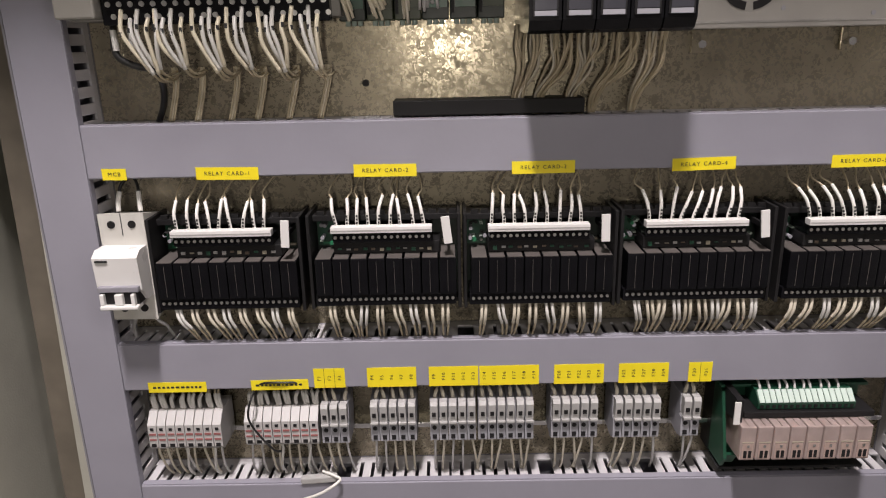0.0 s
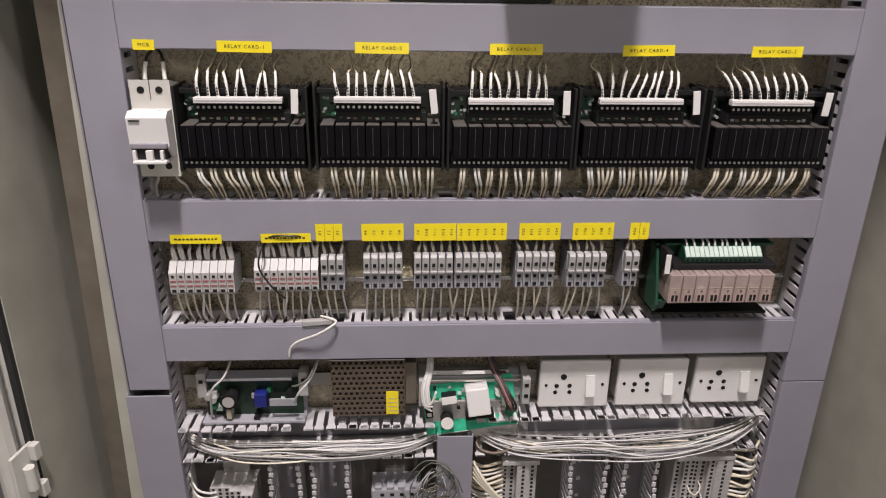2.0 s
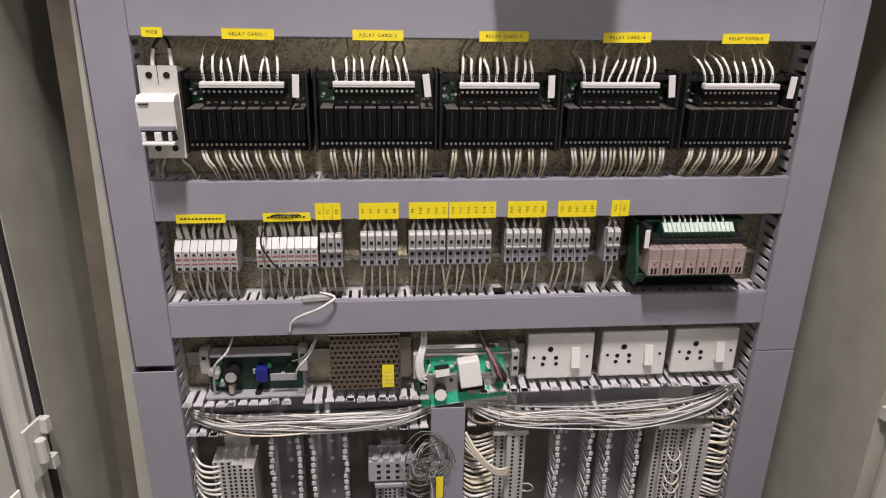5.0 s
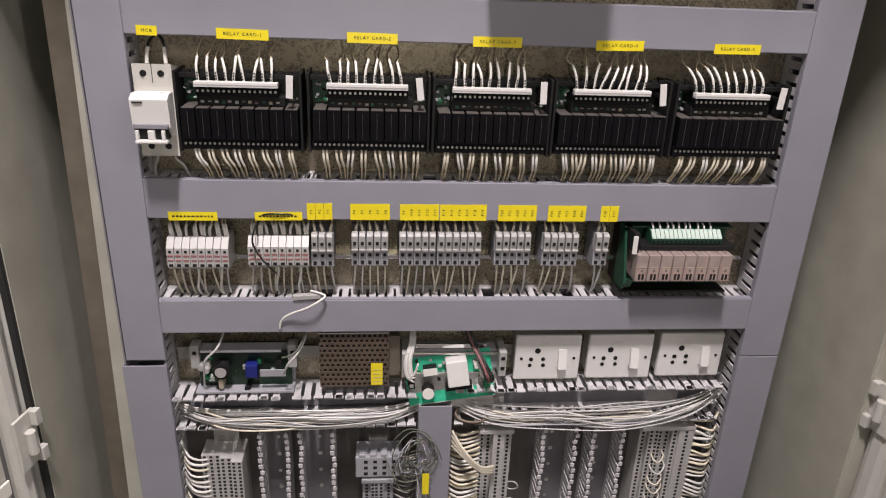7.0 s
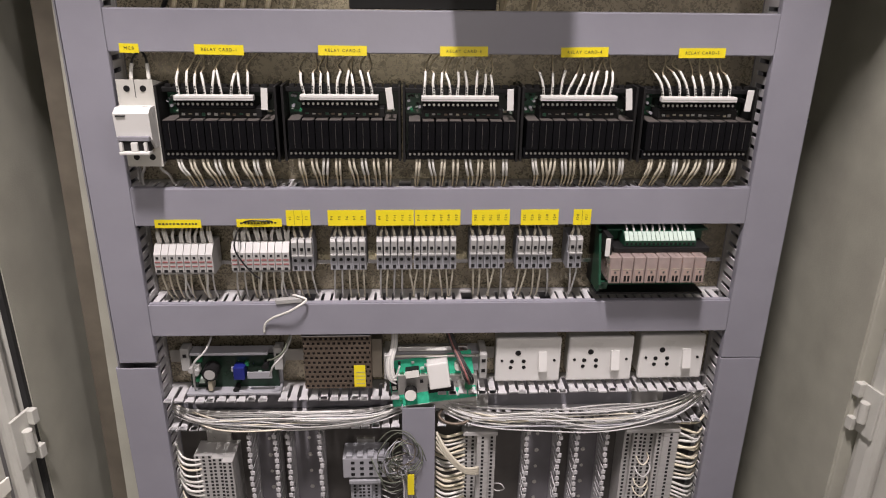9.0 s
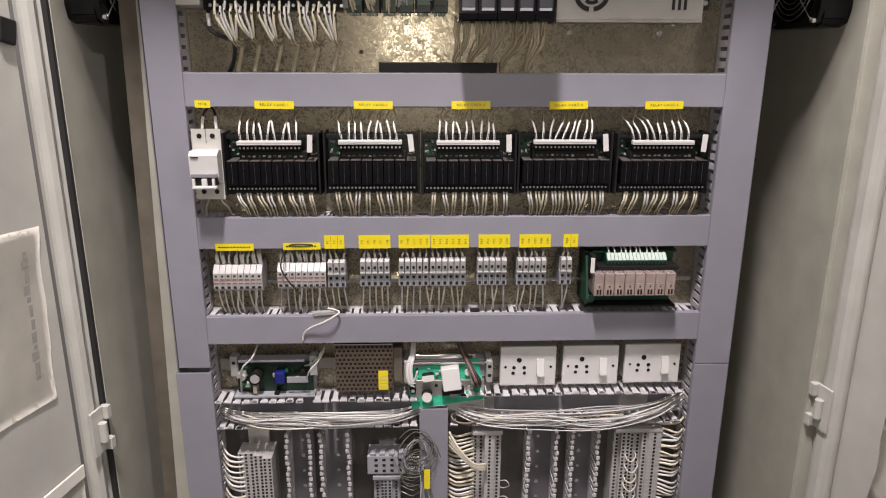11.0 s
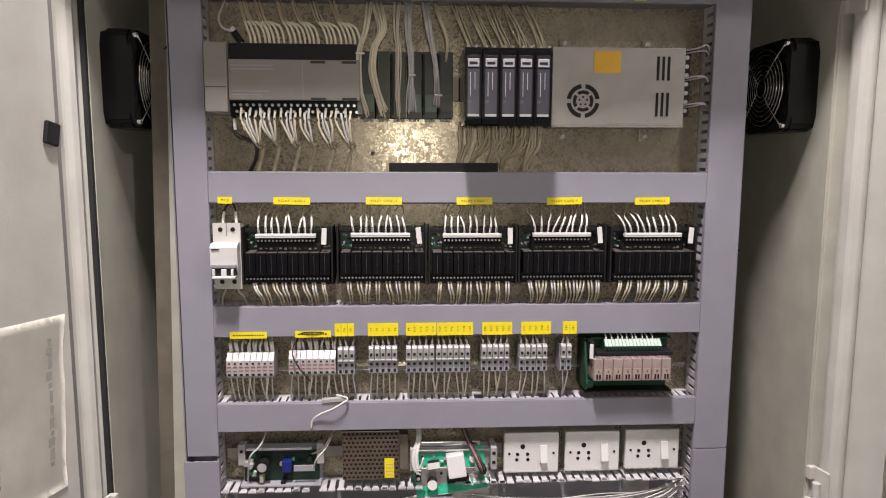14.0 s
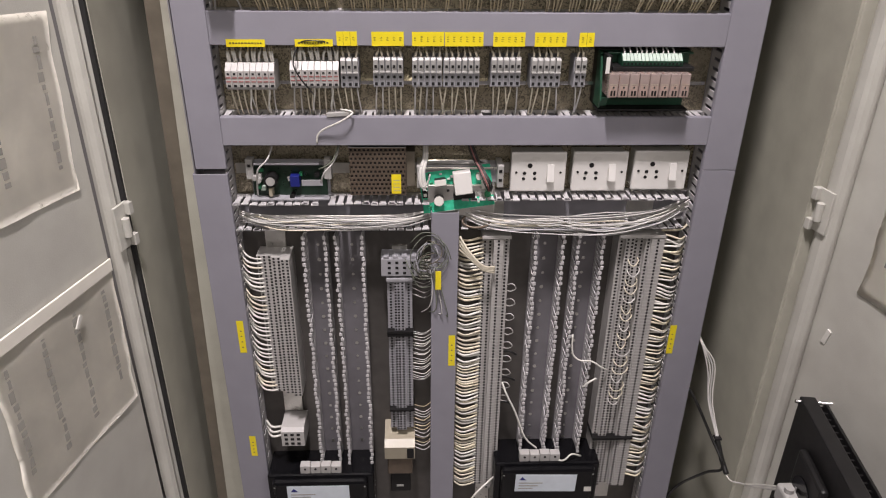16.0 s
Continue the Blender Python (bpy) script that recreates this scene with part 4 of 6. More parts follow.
def isolator(x, z):
    d = thing("isolator_module", "black slim isolator with grey front window", "isolator", (x, PLATE, z), "isolator modules")
    b = bmesh.new()
    prism(b, [(0, 0.004), (-0.088, 0.0), (-0.094, 0.002), (-0.098, 0.008), (-0.098, 0.086), (-0.093, 0.0915), (0, 0.090)], 0.0004, 0.0204)
    part("body", b, M_BLACK, d)
    part("window_frame", box(0.0022, 0.0186, -0.0993, -0.0981, 0.010, 0.082, 0.0004), M_BLACKM, d)
    part("window", box(0.0036, 0.0172, -0.0998, -0.0994, 0.014, 0.066), M_WINDOW, d, "dark grey printed window")
    part("window_foot", box(0.0036, 0.0172, -0.1000, -0.0994, 0.0105, 0.0135), M_TGREY, d)
    part("print_bar", box(0.0065, 0.0072, -0.1001, -0.0998, 0.034, 0.062), M_TGREY, d)
    part("print_bar", box(0.0118, 0.0125, -0.1001, -0.0998, 0.042, 0.062), M_TGREY, d)
    part("catch", box(0.0036, 0.0172, -0.1006, -0.0994, 0.068, 0.078, 0.0006), M_TGREY, d, "grey catch")
    part("catch_slot", box(0.0055, 0.0152, -0.1009, -0.1006, 0.071, 0.074), M_BLACKM, d)
    return d


for i in range(5):
    isolator(0.0515 + i * 0.0209, 1.5030)
dn = thing("wire_bundle", "tan wires bunched below the isolators", "wires", (0.0515, 0.530, 1.509), "isolator wires")
for g, (gx, lx) in enumerate(((0.008, 0.002), (0.030, 0.018), (0.052, 0.042), (0.078, 0.060), (0.100, 0.090))):
    for j in range(11):
        px = gx + jit(0.0085)
        w = rnd.random()
        wire(dn, [(px, 0.004 + jit(0.006), 0.001), (px + jit(0.003), 0.003 + jit(0.005), -0.014), (px * (1 - w * 0.4) + lx * w * 0.4 + jit(0.003), 0.006 + jit(0.004), -0.030),
                  (lx + (px - gx) * 0.45, 0.014 + jit(0.003), -0.048), (lx - 0.002 + (px - gx) * 0.25, 0.020, -0.0635)], 0.00105, M_WIRET if rnd.random() < 0.75 else M_WIRE)
up = thing("wire_bundle", "tan wires fanning into the isolators from above", "wires", (0.0515, 0.510, 1.5930), "isolator wires")
for g in range(5):
    for j in range(5):
        px = 0.0115 + g * 0.0228 + jit(0.006)
        wire(up, [(px, 0.0, -0.001), (px - 0.001 + jit(0.002), 0.001, 0.010), (px - 0.010 + jit(0.003), 0.020, 0.038), (px - 0.020 + jit(0.003), 0.040, 0.0675)], 0.0011, M_WIRET if j else M_WIRE)
    for j in range(2):
        px = 0.006 + g * 0.0228 + j * 0.010
        part("ferrule", cyl(bmesh.new(), (px, -0.002, 0.001), (px + 0.002, -0.002, 0.010), 0.0022, 8), M_SLEEVE, up, "white ferrule")


def disc(bm, x, z, r0, r1, a0, a1, y0, y1, n=14):
    """A piece of a flat ring in the xz plane."""
    ang = [a0 + (a1 - a0) * i / n for i in range(n + 1)]
    pts = [(r1 * math.cos(a), r1 * math.sin(a)) for a in ang] + [(r0 * math.cos(a), r0 * math.sin(a)) for a in reversed(ang)]
    f = [bm.verts.new((x + px, y0, z + pz)) for px, pz in pts]
    g = [bm.verts.new((x + px, y1, z + pz)) for px, pz in pts]
    m = len(pts)
    for i in range(n):
        bm.faces.new((f[i], f[i + 1], f[m - 2 - i], f[m - 1 - i]))
    for i in range(m):
        bm.faces.new((f[i], g[i], g[(i + 1) % m], f[(i + 1) % m]))
    return bm


def power_supply(x, z):
    d = thing("power_supply", "aluminium switched power supply with fan slots and orange label", "power supply", (x, PLATE, z))
    d.scale = (1.0605, 1.0, 1.0605)
    W, H, Y = 0.1615, 0.094, -0.0480
    part("case", box(0, W, Y, 0, 0, H, 0.0008), M_SMPS, d)
    part("cover_joint", box(0.0005, W - 0.0005, Y - 0.0005, Y - 0.0002, 0.0035, 0.0043), M_STEEL, d)
    cx, cz = 0.0380, 0.0310
    for k in range(4):
        for r0, r1, a0 in ((0.0150, 0.0200, 8), (0.0085, 0.0125, 53)):
            part("fan_slot", disc(bmesh.new(), cx, cz, r0, r1, radians(90 * k + a0), radians(90 * k + a0 + 74), Y - 0.0006, Y - 0.0003), M_BLACKM, d, "dark fan slot")
    for k in range(5):
        a = radians(72 * k + 90)
        part("fan_hole", cyl(bmesh.new(), (cx + 0.0048 * math.cos(a), Y - 0.0006, cz + 0.0048 * math.sin(a)),
                             (cx + 0.0048 * math.cos(a), Y - 0.0003, cz + 0.0048 * math.sin(a)), 0.0013, 8), M_BLACKM, d, "dark fan hole")
    for zz in (0.0135, 0.0560):
        for k in range(3):
            part("vent_slot", box(0.1265 + k * 0.0065, 0.1265 + k * 0.0065 + 0.0032, Y - 0.0006, Y - 0.0003, zz, zz + 0.028), M_BLACKM, d)
    part("sticker", box(0.0500, 0.0825, Y - 0.0005, Y - 0.0002, 0.0640, 0.0895), M_ORANGE, d, "faded orange sticker")
    part("terminal_block", box(W + 0.0002, W + 0.009, -0.040, -0.004, 0.014, 0.092), M_BLACKM, d)
    for k in range(7):
        part("screw", cyl(bmesh.new(), (W + 0.0046, -0.0412, 0.021 + k * 0.0105), (W + 0.0046, -0.0400, 0.021 + k * 0.0105), 0.0026, 10), M_STEEL, d)
    for xx in (0.0230, 0.1280):
        for zz, q in ((H, 1), (0, -1)):
            lug = part("lug", box(xx - 0.006, xx + 0.006, -0.004, -0.001, min(zz, zz + q * 0.016), max(zz, zz + q * 0.016), 0.0005), M_ZINC, d, "galvanised lug")
            part("bolt", cyl(bmesh.new(), (xx, -0.009, zz + q * 0.010), (xx, -0.0041, zz + q * 0.010), 0.0030, 6), M_CHROME, lug, "bright bolt")
    for xx, zz in ((0.020, 0.055), (0.118, 0.008), (0.06, 0.012)):
        part("scuff", cyl(bmesh.new(), (xx, Y - 0.0003, zz), (xx, Y - 0.0001, zz), 0.0016, 8), M_TGREY, d)
    return d


power_supply(0.1668, 1.5038)
wb = thing("wire_bundle", "grey wires from the power supply into the side duct", "wires", (0.3460, 0.524, 1.520), "power supply wires")
for k, zz in enumerate((0.010, 0.013, 0.044, 0.047, 0.078, 0.082)):
    wire(wb, [(-0.005, -0.002, zz), (0.008, -0.010, zz + 0.002), (0.020, -0.008, zz + 0.003 + jit(0.003)), (0.0330, 0.014, zz - 0.004 + jit(0.003))], 0.0011, M_WIREG if k % 2 else M_TGREY)
solid("filler_strip", box(-0.040, 0.102, -0.026, 0.0, 0.0, 0.0110, 0.0006), M_BLACKM, "black plastic strip lying on the duct", "strip", loc=(0, PLATE, 1.4468))
solid("plate_bolt", cyl(bmesh.new(), (0, 0, 0), (0, -0.003, 0), 0.0028, 8), M_BLACKM, "dark bolt head in the mounting plate", "bolt", loc=(-0.062, PLATE, 1.470))


# ---- third row ----
def socket_box(x, z):
    d = thing("socket_outlet", "white switched socket outlet in a surface box", "socket", (x, PLATE, z), "socket outlets")
    W, H = 0.0765, 0.0575
    part("back_box", box(0.002, W - 0.002, -0.0225, 0, 0.002, H - 0.002, 0.002), M_OFFWHITE, d)
    part("front_plate", box(0, W, -0.0300, -0.0226, 0, H, 0.0022), M_WHITE, d)
    for px, pz, r in ((0.0260, 0.0385, 0.0034), (0.0190, 0.0275, 0.0025), (0.0330, 0.0275, 0.0025), (0.0180, 0.0195, 0.0023), (0.0335, 0.0195, 0.0023)):
        part("pin_hole", cyl(bmesh.new(), (px, -0.0305, pz), (px, -0.0298, pz), r, 12), M_BLACKM, d)
    for px in (0.0075, 0.0690):
        part("screw", cyl(bmesh.new(), (px, -0.0307, 0.0285), (px, -0.0298, 0.0285), 0.0017, 10), M_BLACKM, d)
    s = bmesh.new()
    prism(s, [(-0.0301, 0.0170), (-0.0365, 0.0170), (-0.0315, 0.0400), (-0.0301, 0.0400)], 0.0500, 0.0595)
    part("rocker", s, M_WHITE, d, "white rocker switch")
    return d


for x, z in ((0.1155, 1.0315), (0.2008, 1.0320), (0.2855, 1.0335)):
    socket_box(x, z)

rl = bmesh.new()
B(rl, 0, 0.380, -0.010, -0.0085, 0.0, 0.0150)
B(rl, 0, 0.380, -0.0085, 0.0, 0.006, 0.009)
solid("din_rail", rl, M_SMPS, "bright zinc-plated steel mounting rail", "rail", loc=(XL + 0.004, PLATE, 1.0525))


def open_supply(x, z):
    """A small open-frame supply: a tray with a bare board."""
    d = thing("open_power_supply", "open-frame power supply with bare green board in a tray", "power supply", (x, PLATE, z))
    W = 0.108
    t = bmesh.new()
    B(t, 0, W, -0.012, -0.0101, 0.002, 0.052)
    B(t, 0, W, -0.034, -0.0121, 0.000, 0.0030, 0.0005)
    B(t, 0.008, W - 0.012, -0.030, -0.0121, 0.050, 0.0535, 0.0008)
    part("tray", t, M_TGREY, d, "dull grey steel tray")
    for xx in (-0.004, W - 0.006):
        b = part("bracket", box(xx, xx + 0.010, -0.026, -0.0101, 0.028, 0.057, 0.001), M_LGREY, d, "grey rail bracket")
        part("bracket_slot", box(xx + 0.003, xx + 0.007, -0.0266, -0.0260, 0.046, 0.050), M_BLACKM, b)
    brd = bmesh.new()
    B(brd, 0.003, W - 0.003, -0.020, -0.018, 0.003, 0.046)
    part("board", brd, M_PCB, d, "green circuit board")
    part("toroid", cyl(bmesh.new(), (0.030, -0.0201, 0.030), (0.030, -0.036, 0.029), 0.0090, 20), M_BLACKM, d, "dark wound coil")
    part("toroid_top", cyl(bmesh.new(), (0.030, -0.0361, 0.029), (0.030, -0.0370, 0.029), 0.0062, 16), M_LGREY, d)
    part("transformer", box(0.056, 0.069, -0.034, -0.0201, 0.020, 0.036, 0.001), M_BLUE, d, "blue block")
    part("heat_plate", box(0.072, 0.100, -0.034, -0.032, 0.022, 0.030), M_TGREY, d, at=pose(0, 0, 0, 0, 0, 0))
    part("resistor", box(0.026, 0.031, -0.034, -0.0201, 0.006, 0.018, 0.0006), M_BEIGE, d)
    for k in range(14):
        xx, zz = rnd.uniform(0.006, 0.098), rnd.uniform(0.005, 0.042)
        if k % 3:
            part("component", box(xx, xx + rnd.uniform(0.003, 0.007), -0.024 - rnd.random() * 0.006, -0.0201, zz, zz + rnd.uniform(0.002, 0.006), 0.0004),
                 (M_BLACKM, M_GREEN, M_LGREY, M_PALEG)[k % 4], d)
        else:
            part("capacitor", cyl(bmesh.new(), (xx, -0.0201, zz), (xx, -0.032, zz), 0.0034, 12), (M_BLACKM, M_LGREY)[k % 2], d)
    return d


open_supply(-0.2430, 1.0210)
wb = thing("wire_bundle", "grey wires looping into the open supply", "wires", (-0.24, 0.53, 1.06))
wire(wb, [(0.030, 0.022, 0.043), (0.031, 0.006, 0.034), (0.026, -0.006, 0.022), (0.014, -0.010, 0.010), (0.010, -0.006, -0.006), (0.006, 0.004, -0.0335)], 0.0013, M_WIREG)
wire(wb, [(0.118, 0.022, 0.043), (0.120, 0.006, 0.030), (0.112, -0.008, 0.016), (0.102, -0.014, 0.006), (0.096, -0.008, -0.010)], 0.0012, M_WIREG)
wire(wb, [(0.094, -0.004, 0.008), (0.104, -0.010, 0.014), (0.114, -0.006, 0.022), (0.122, 0.004, 0.042)], 0.0012, M_WIREGR)


def mesh_supply(x, z):
    d = thing("caged_power_supply", "brown perforated steel power supply with yellow label", "power supply", (x, PLATE, z))
    W, H, Y = 0.0755, 0.0675, -0.037
    part("case", box(0, W, Y + 0.003, 0, 0, H), M_BLACKM, d, "dark inside of the cage")
    sheet = bmesh.new()
    # punched sheet: strips between staggered holes
    nx, nz = 13, 11
    px, pz = W / nx, H / nz
    for i in range(nz + 1):
        B(sheet, 0, W, Y, Y + 0.001, i * pz - pz * 0.21 if i else 0, min(H, i * pz + pz * 0.21))
    for i in range(nz):
        for j in range(nx + 1):
            xx = j * px + (px / 2 if i % 2 else 0)
            a, b = max(0, xx - px * 0.22), min(W, xx + px * 0.22)
            if b > a:
                B(sheet, a, b, Y + 0.0001, Y + 0.0009, i * pz + pz * 0.2, (i + 1) * pz - pz * 0.2)
    part("cage", sheet, M_PSU, d, "brown perforated sheet")
    part("rim", box(-0.001, W + 0.001, Y - 0.0002, -0.001, H + 0.0001, H + 0.0012), M_CHROME, d, "bright folded rim")
    part("side", box(W + 0.0002, W + 0.0012, Y, -0.001, 0, H), M_PSU, d)
    part("terminal_board", box(W + 0.0014, W + 0.013, -0.030, 0, 0.010, 0.060), M_DARKBROWN, d, "brown terminal board")
    part("sticker", box(0.0565, 0.0695, Y - 0.0005, Y - 0.0001, 0.0020, 0.0300), M_YEL, d, "yellow sticker")
    for k in range(4):
        part("print_bar", box(0.059, 0.0685, Y - 0.0008, Y - 0.0005, 0.006 + k * 0.005, 0.0066 + k * 0.005), M_PRINT, d)
    return d


mesh_supply(-0.1050, 1.0305)


def bare_board(x, z):
    """A bright green power board, leaning out of its bracket."""
    d = thing("power_board", "bright green bare power board leaning from its bracket", "circuit board", (x, 0.5330, z), turn=(-10, -8, 0))
    W, H = 0.100, 0.058
    part("board", box(0, W, -0.002, 0, 0, H), M_PCBL, d, "bright green circuit board")
    part("edge", box(0, W, -0.0024, 0.0004, -0.0010, -0.0001), M_PALEG, d)
    part("transformer", box(0.047, 0.0715, -0.024, -0.0021, 0.024, 0.055, 0.0015), M_WHITE, d, "white transformer block")
    part("core", box(0.044, 0.0745, -0.012, -0.0021, 0.015, 0.0235, 0.001), M_BLACKM, d)
    part("capacitor", cyl(bmesh.new(), (0.0235, -0.0021, 0.0185), (0.0235, -0.018, 0.0185), 0.0072, 18), M_BLACKM, d)
    part("capacitor_top", cyl(bmesh.new(), (0.0235, -0.0181, 0.0185), (0.0235, -0.0186, 0.0185), 0.0068, 18), M_SLEEVE, d, "white capacitor top")
    part("capacitor", cyl(bmesh.new(), (0.0830, -0.0021, 0.044), (0.0830, -0.016, 0.044), 0.0045, 14), M_SLEEVE, d, "white capped capacitor")
    part("capacitor", cyl(bmesh.new(), (0.0915, -0.0021, 0.018), (0.0915, -0.012, 0.018), 0.0045, 14), M_GREEN, d)
    part("filter_block", box(0.021, 0.037, -0.016, -0.0021, 0.038, 0.048, 0.001), M_BLACKM, d)
    part("filter_top", box(0.021, 0.037, -0.0166, -0.0161, 0.0390, 0.0475), M_SLEEVE, d, "white block top")
    for k in range(3):
        t = part("terminal", box(0.002, 0.0095, -0.012, -0.0021, 0.024 + k * 0.0085, 0.0315 + k * 0.0085, 0.0006), M_BLACKM, d)
        part("screw", box(0.0035, 0.0080, -0.0126, -0.0121, 0.026 + k * 0.0085, 0.0300 + k * 0.0085), M_SLEEVE, t)
    part("connector", box(0.085, 0.0915, -0.010, -0.0021, 0.026, 0.037), M_SLEEVE, d)
    for k in range(22):
        xx, zz = rnd.uniform(0.005, 0.094), rnd.uniform(0.003, 0.054)
        part("component", box(xx, xx + rnd.uniform(0.0015, 0.005), -0.0045 - rnd.random() * 0.004, -0.0021, zz, zz + rnd.uniform(0.0015, 0.004), 0.0003),
             (M_BLACKM, M_PALEG, M_LGREY, M_GREEN)[k % 4], d)
    return d


bare_board(-0.0040, 0.9990)
br = thing("rail_bracket", "bright steel bracket behind the power board", "bracket", (-0.003, PLATE, 1.022))
part("bar", box(0.004, 0.086, -0.0240, -0.021, 0.049, 0.0545, 0.0006), M_CHROME, br, "bright bar")
part("bar", box(0.000, 0.100, -0.0260, -0.0232, 0.041, 0.0440, 0.0006), M_STEEL, br)
part("tray", box(-0.006, 0.106, -0.0210, 0, 0.020, 0.046, 0.001), M_TGREY, br)
part("foot", box(0.004, 0.098, -0.0285, -0.012, -0.027, 0.0195, 0.001), M_STEEL, br)
for xx in (-0.011, 0.0995):
    q = part("clip", box(xx, xx + 0.0085, -0.036, 0.0, 0.018, 0.050, 0.001), M_LGREY, br, "grey clip")
    part("clip_slot", box(xx + 0.002, xx + 0.0065, -0.0366, -0.036, 0.040, 0.044), M_BLACKM, q)
    part("clip_slot", box(xx + 0.002, xx + 0.0065, -0.0366, -0.036, 0.027, 0.031), M_BLACKM, q)
wb = thing("wire_bundle", "dark red and black leads onto the power board", "wires", (0.066, 0.530, 1.066))
for k in range(4):
    wire(wb, [(-0.012 + k * 0.002, 0.018, 0.0375), (-0.002 + k * 0.002, 0.006, 0.012), (0.006 + k * 0.002, -0.010, 0.000), (0.012 + k * 0.003, -0.022, -0.014), (0.0175 + k * 0.0012, -0.0155, -0.026)],
         0.0013, M_RED if k == 1 else M_WIREB)
wb = thing("wire_bundle", "white wires looping between the supplies", "wires", (-0.006, 0.530, 1.052))
for k in range(5):
    wire(wb, [(0.002 + k * 0.0012, 0.022, 0.0515), (0.001 + k * 0.0014, 0.004, 0.030), (-0.005 + k * 0.0018, -0.006, 0.012), (-0.003 + k * 0.002, -0.010, -0.006), (0.006 + k * 0.001, -0.010, -0.014 + k * 0.006)], 0.0012, M_SLEEVE if k % 2 else M_WIREG)


# loose wires lying along the open ducts
for x0, x1, n, sag in ((XL + 0.002, 0.010, 26, 0.004), (0.046, XR - 0.002, 28, 0.010)):
    wb = thing("wire_loom", "grey and white wires lying loose along an open duct", "wires", ((x0 + x1) / 2, 0.540, 0.993), "loose duct wires")
    L = x1 - x0
    for j in range(n):
        a, b = -L / 2 + rnd.random() * 0.004, L / 2 - rnd.random() * 0.004
        f = 0.008 + rnd.random() * 0.020
        d0 = rnd.uniform(-0.010, 0.006) - (sag * 0.7 if j < 4 else 0)
        s1, s2 = sag * rnd.uniform(-0.3, 1.0), sag * rnd.uniform(-0.2, 1.0)
        e = 0.012 if x0 > 0 else 0.0
        m = (M_WIREG, M_TGREY, M_WIREG, M_SLEEVE, M_LGREY, M_WIRE, M_WIREG)[j % 7]
        if j % 7 == 5:
            m0 = rnd.uniform(-0.2, 0.3) * L
            pts = [(a, 0.004, d0 + 0.004), (a + L * 0.2, -f, d0 - s1), (m0, -f - 0.003, d0 + jit(0.004)), (m0 + 0.03, -0.004, d0 - 0.010)]
        else:
            pts = [(a, -0.002, d0 + e * 0.4 + 0.004), (a + L * 0.14, -f * 0.8, d0 - s1 * 0.6 + jit(0.003)), (a + L * 0.38, -f, d0 - s1 + jit(0.005)), (a + L * 0.62, -f - 0.002, d0 - s2 + jit(0.005)),
                   (a + L * 0.85, -f * 0.9, d0 + e * 0.6 + jit(0.003)), (b, -0.004, d0 + 0.006 + e * 1.5)]
        wire(wb, pts, 0.00095 + jit(0.0002), m, n=6, steps=6)
cv = thing("conduit_mouth", "dull dark oval grommet at the head of the post", "grommet", (0.070, 0.530, 0.988))
ring = bmesh.new()
tube(ring, [(0.020 * math.cos(a * 0.5236), 0.000 + 0.010 * math.sin(a * 0.5236), 0.006 * math.sin(a * 0.5236)) for a in range(13)], 0.0020, 6, 2)
part("rim", ring, M_PSU, cv)


# ---- lower terminals ----
def terminal_mesh(cols, pitch, body):
    """One slice of a terminal strip: stepped columns (x0, x1, front) with dark clamp holes."""
    bm = bmesh.new()
    for x0, x1, f, holes in cols:
        B(bm, x0, x1, -f, 0, 0.0002, pitch - 0.0003)
    nb = len(bm.faces)
    for x0, x1, f, holes in cols:
        for h in range(holes):
            c = x0 + (h + 0.5) * (x1 - x0) / holes
            B(bm, c - 0.0015, c + 0.0015, -f - 0.0003, -f + 0.0002, pitch * 0.2, pitch * 0.75)
    bm.faces.ensure_lookup_table()
    for f in bm.faces[nb:]:
        f.material_index = 1
    return mesh_of(bm, "terminal", [body, M_BLACKM])


def strip(label, x, z0, z1, cols, pitch, body, gaps=(), end=0.006):
    d = thing("terminal_strip", label, "terminal strip", (x, PLATE, z0), "terminal strips")
    me = terminal_mesh(cols, pitch, body)
    w = max(c[1] for c in cols)
    f = max(c[2] for c in cols)
    n = int((z1 - z0) / pitch)
    for i in range(n):
        if i in gaps:
            part("separator", box(-0.0015, w + 0.0015, -f - 0.003, 0, i * pitch + 0.0005, (i + 1) * pitch - 0.0008), M_BLACKM, d, "dark separator")
        else:
            part("terminal", me, None, d, at=(0, 0, i * pitch))
    part("rail", box(w * 0.2, w * 0.8, -0.004, 0, -0.06, z1 - z0 + 0.040), M_STEEL, d, "steel mounting rail")
    if end:
        part("end_bracket", box(-0.001, w + 0.001, -f - 0.001, -0.0041, n * pitch + 0.0002, n * pitch + end, 0.001), body, d)
    return d


strip("grey two-tier terminal strip wired on one side", -0.2460, 0.690, 0.936, ((0.0, 0.022, 0.030, 3), (0.0222, 0.036, 0.036, 2), (0.0362, 0.0490, 0.043, 2)), 0.0052, M_TLIGHT, end=0)
strip("grey terminal strip with dark separators", -0.0590, 0.612, 0.895, ((0.0, 0.010, 0.030, 1), (0.0102, 0.019, 0.036, 2), (0.0192, 0.0262, 0.036, 1), (0.0264, 0.0370, 0.030, 1)), 0.0050, M_TGREY, gaps=(8, 37, 38))
strip("pale terminal strip with a dense row of cream wires", 0.0800, 0.480, 0.966, ((0.0, 0.016, 0.028, 2), (0.0162, 0.0300, 0.038, 1), (0.0302, 0.0400, 0.030, 1)), 0.0056, M_TLIGHT)
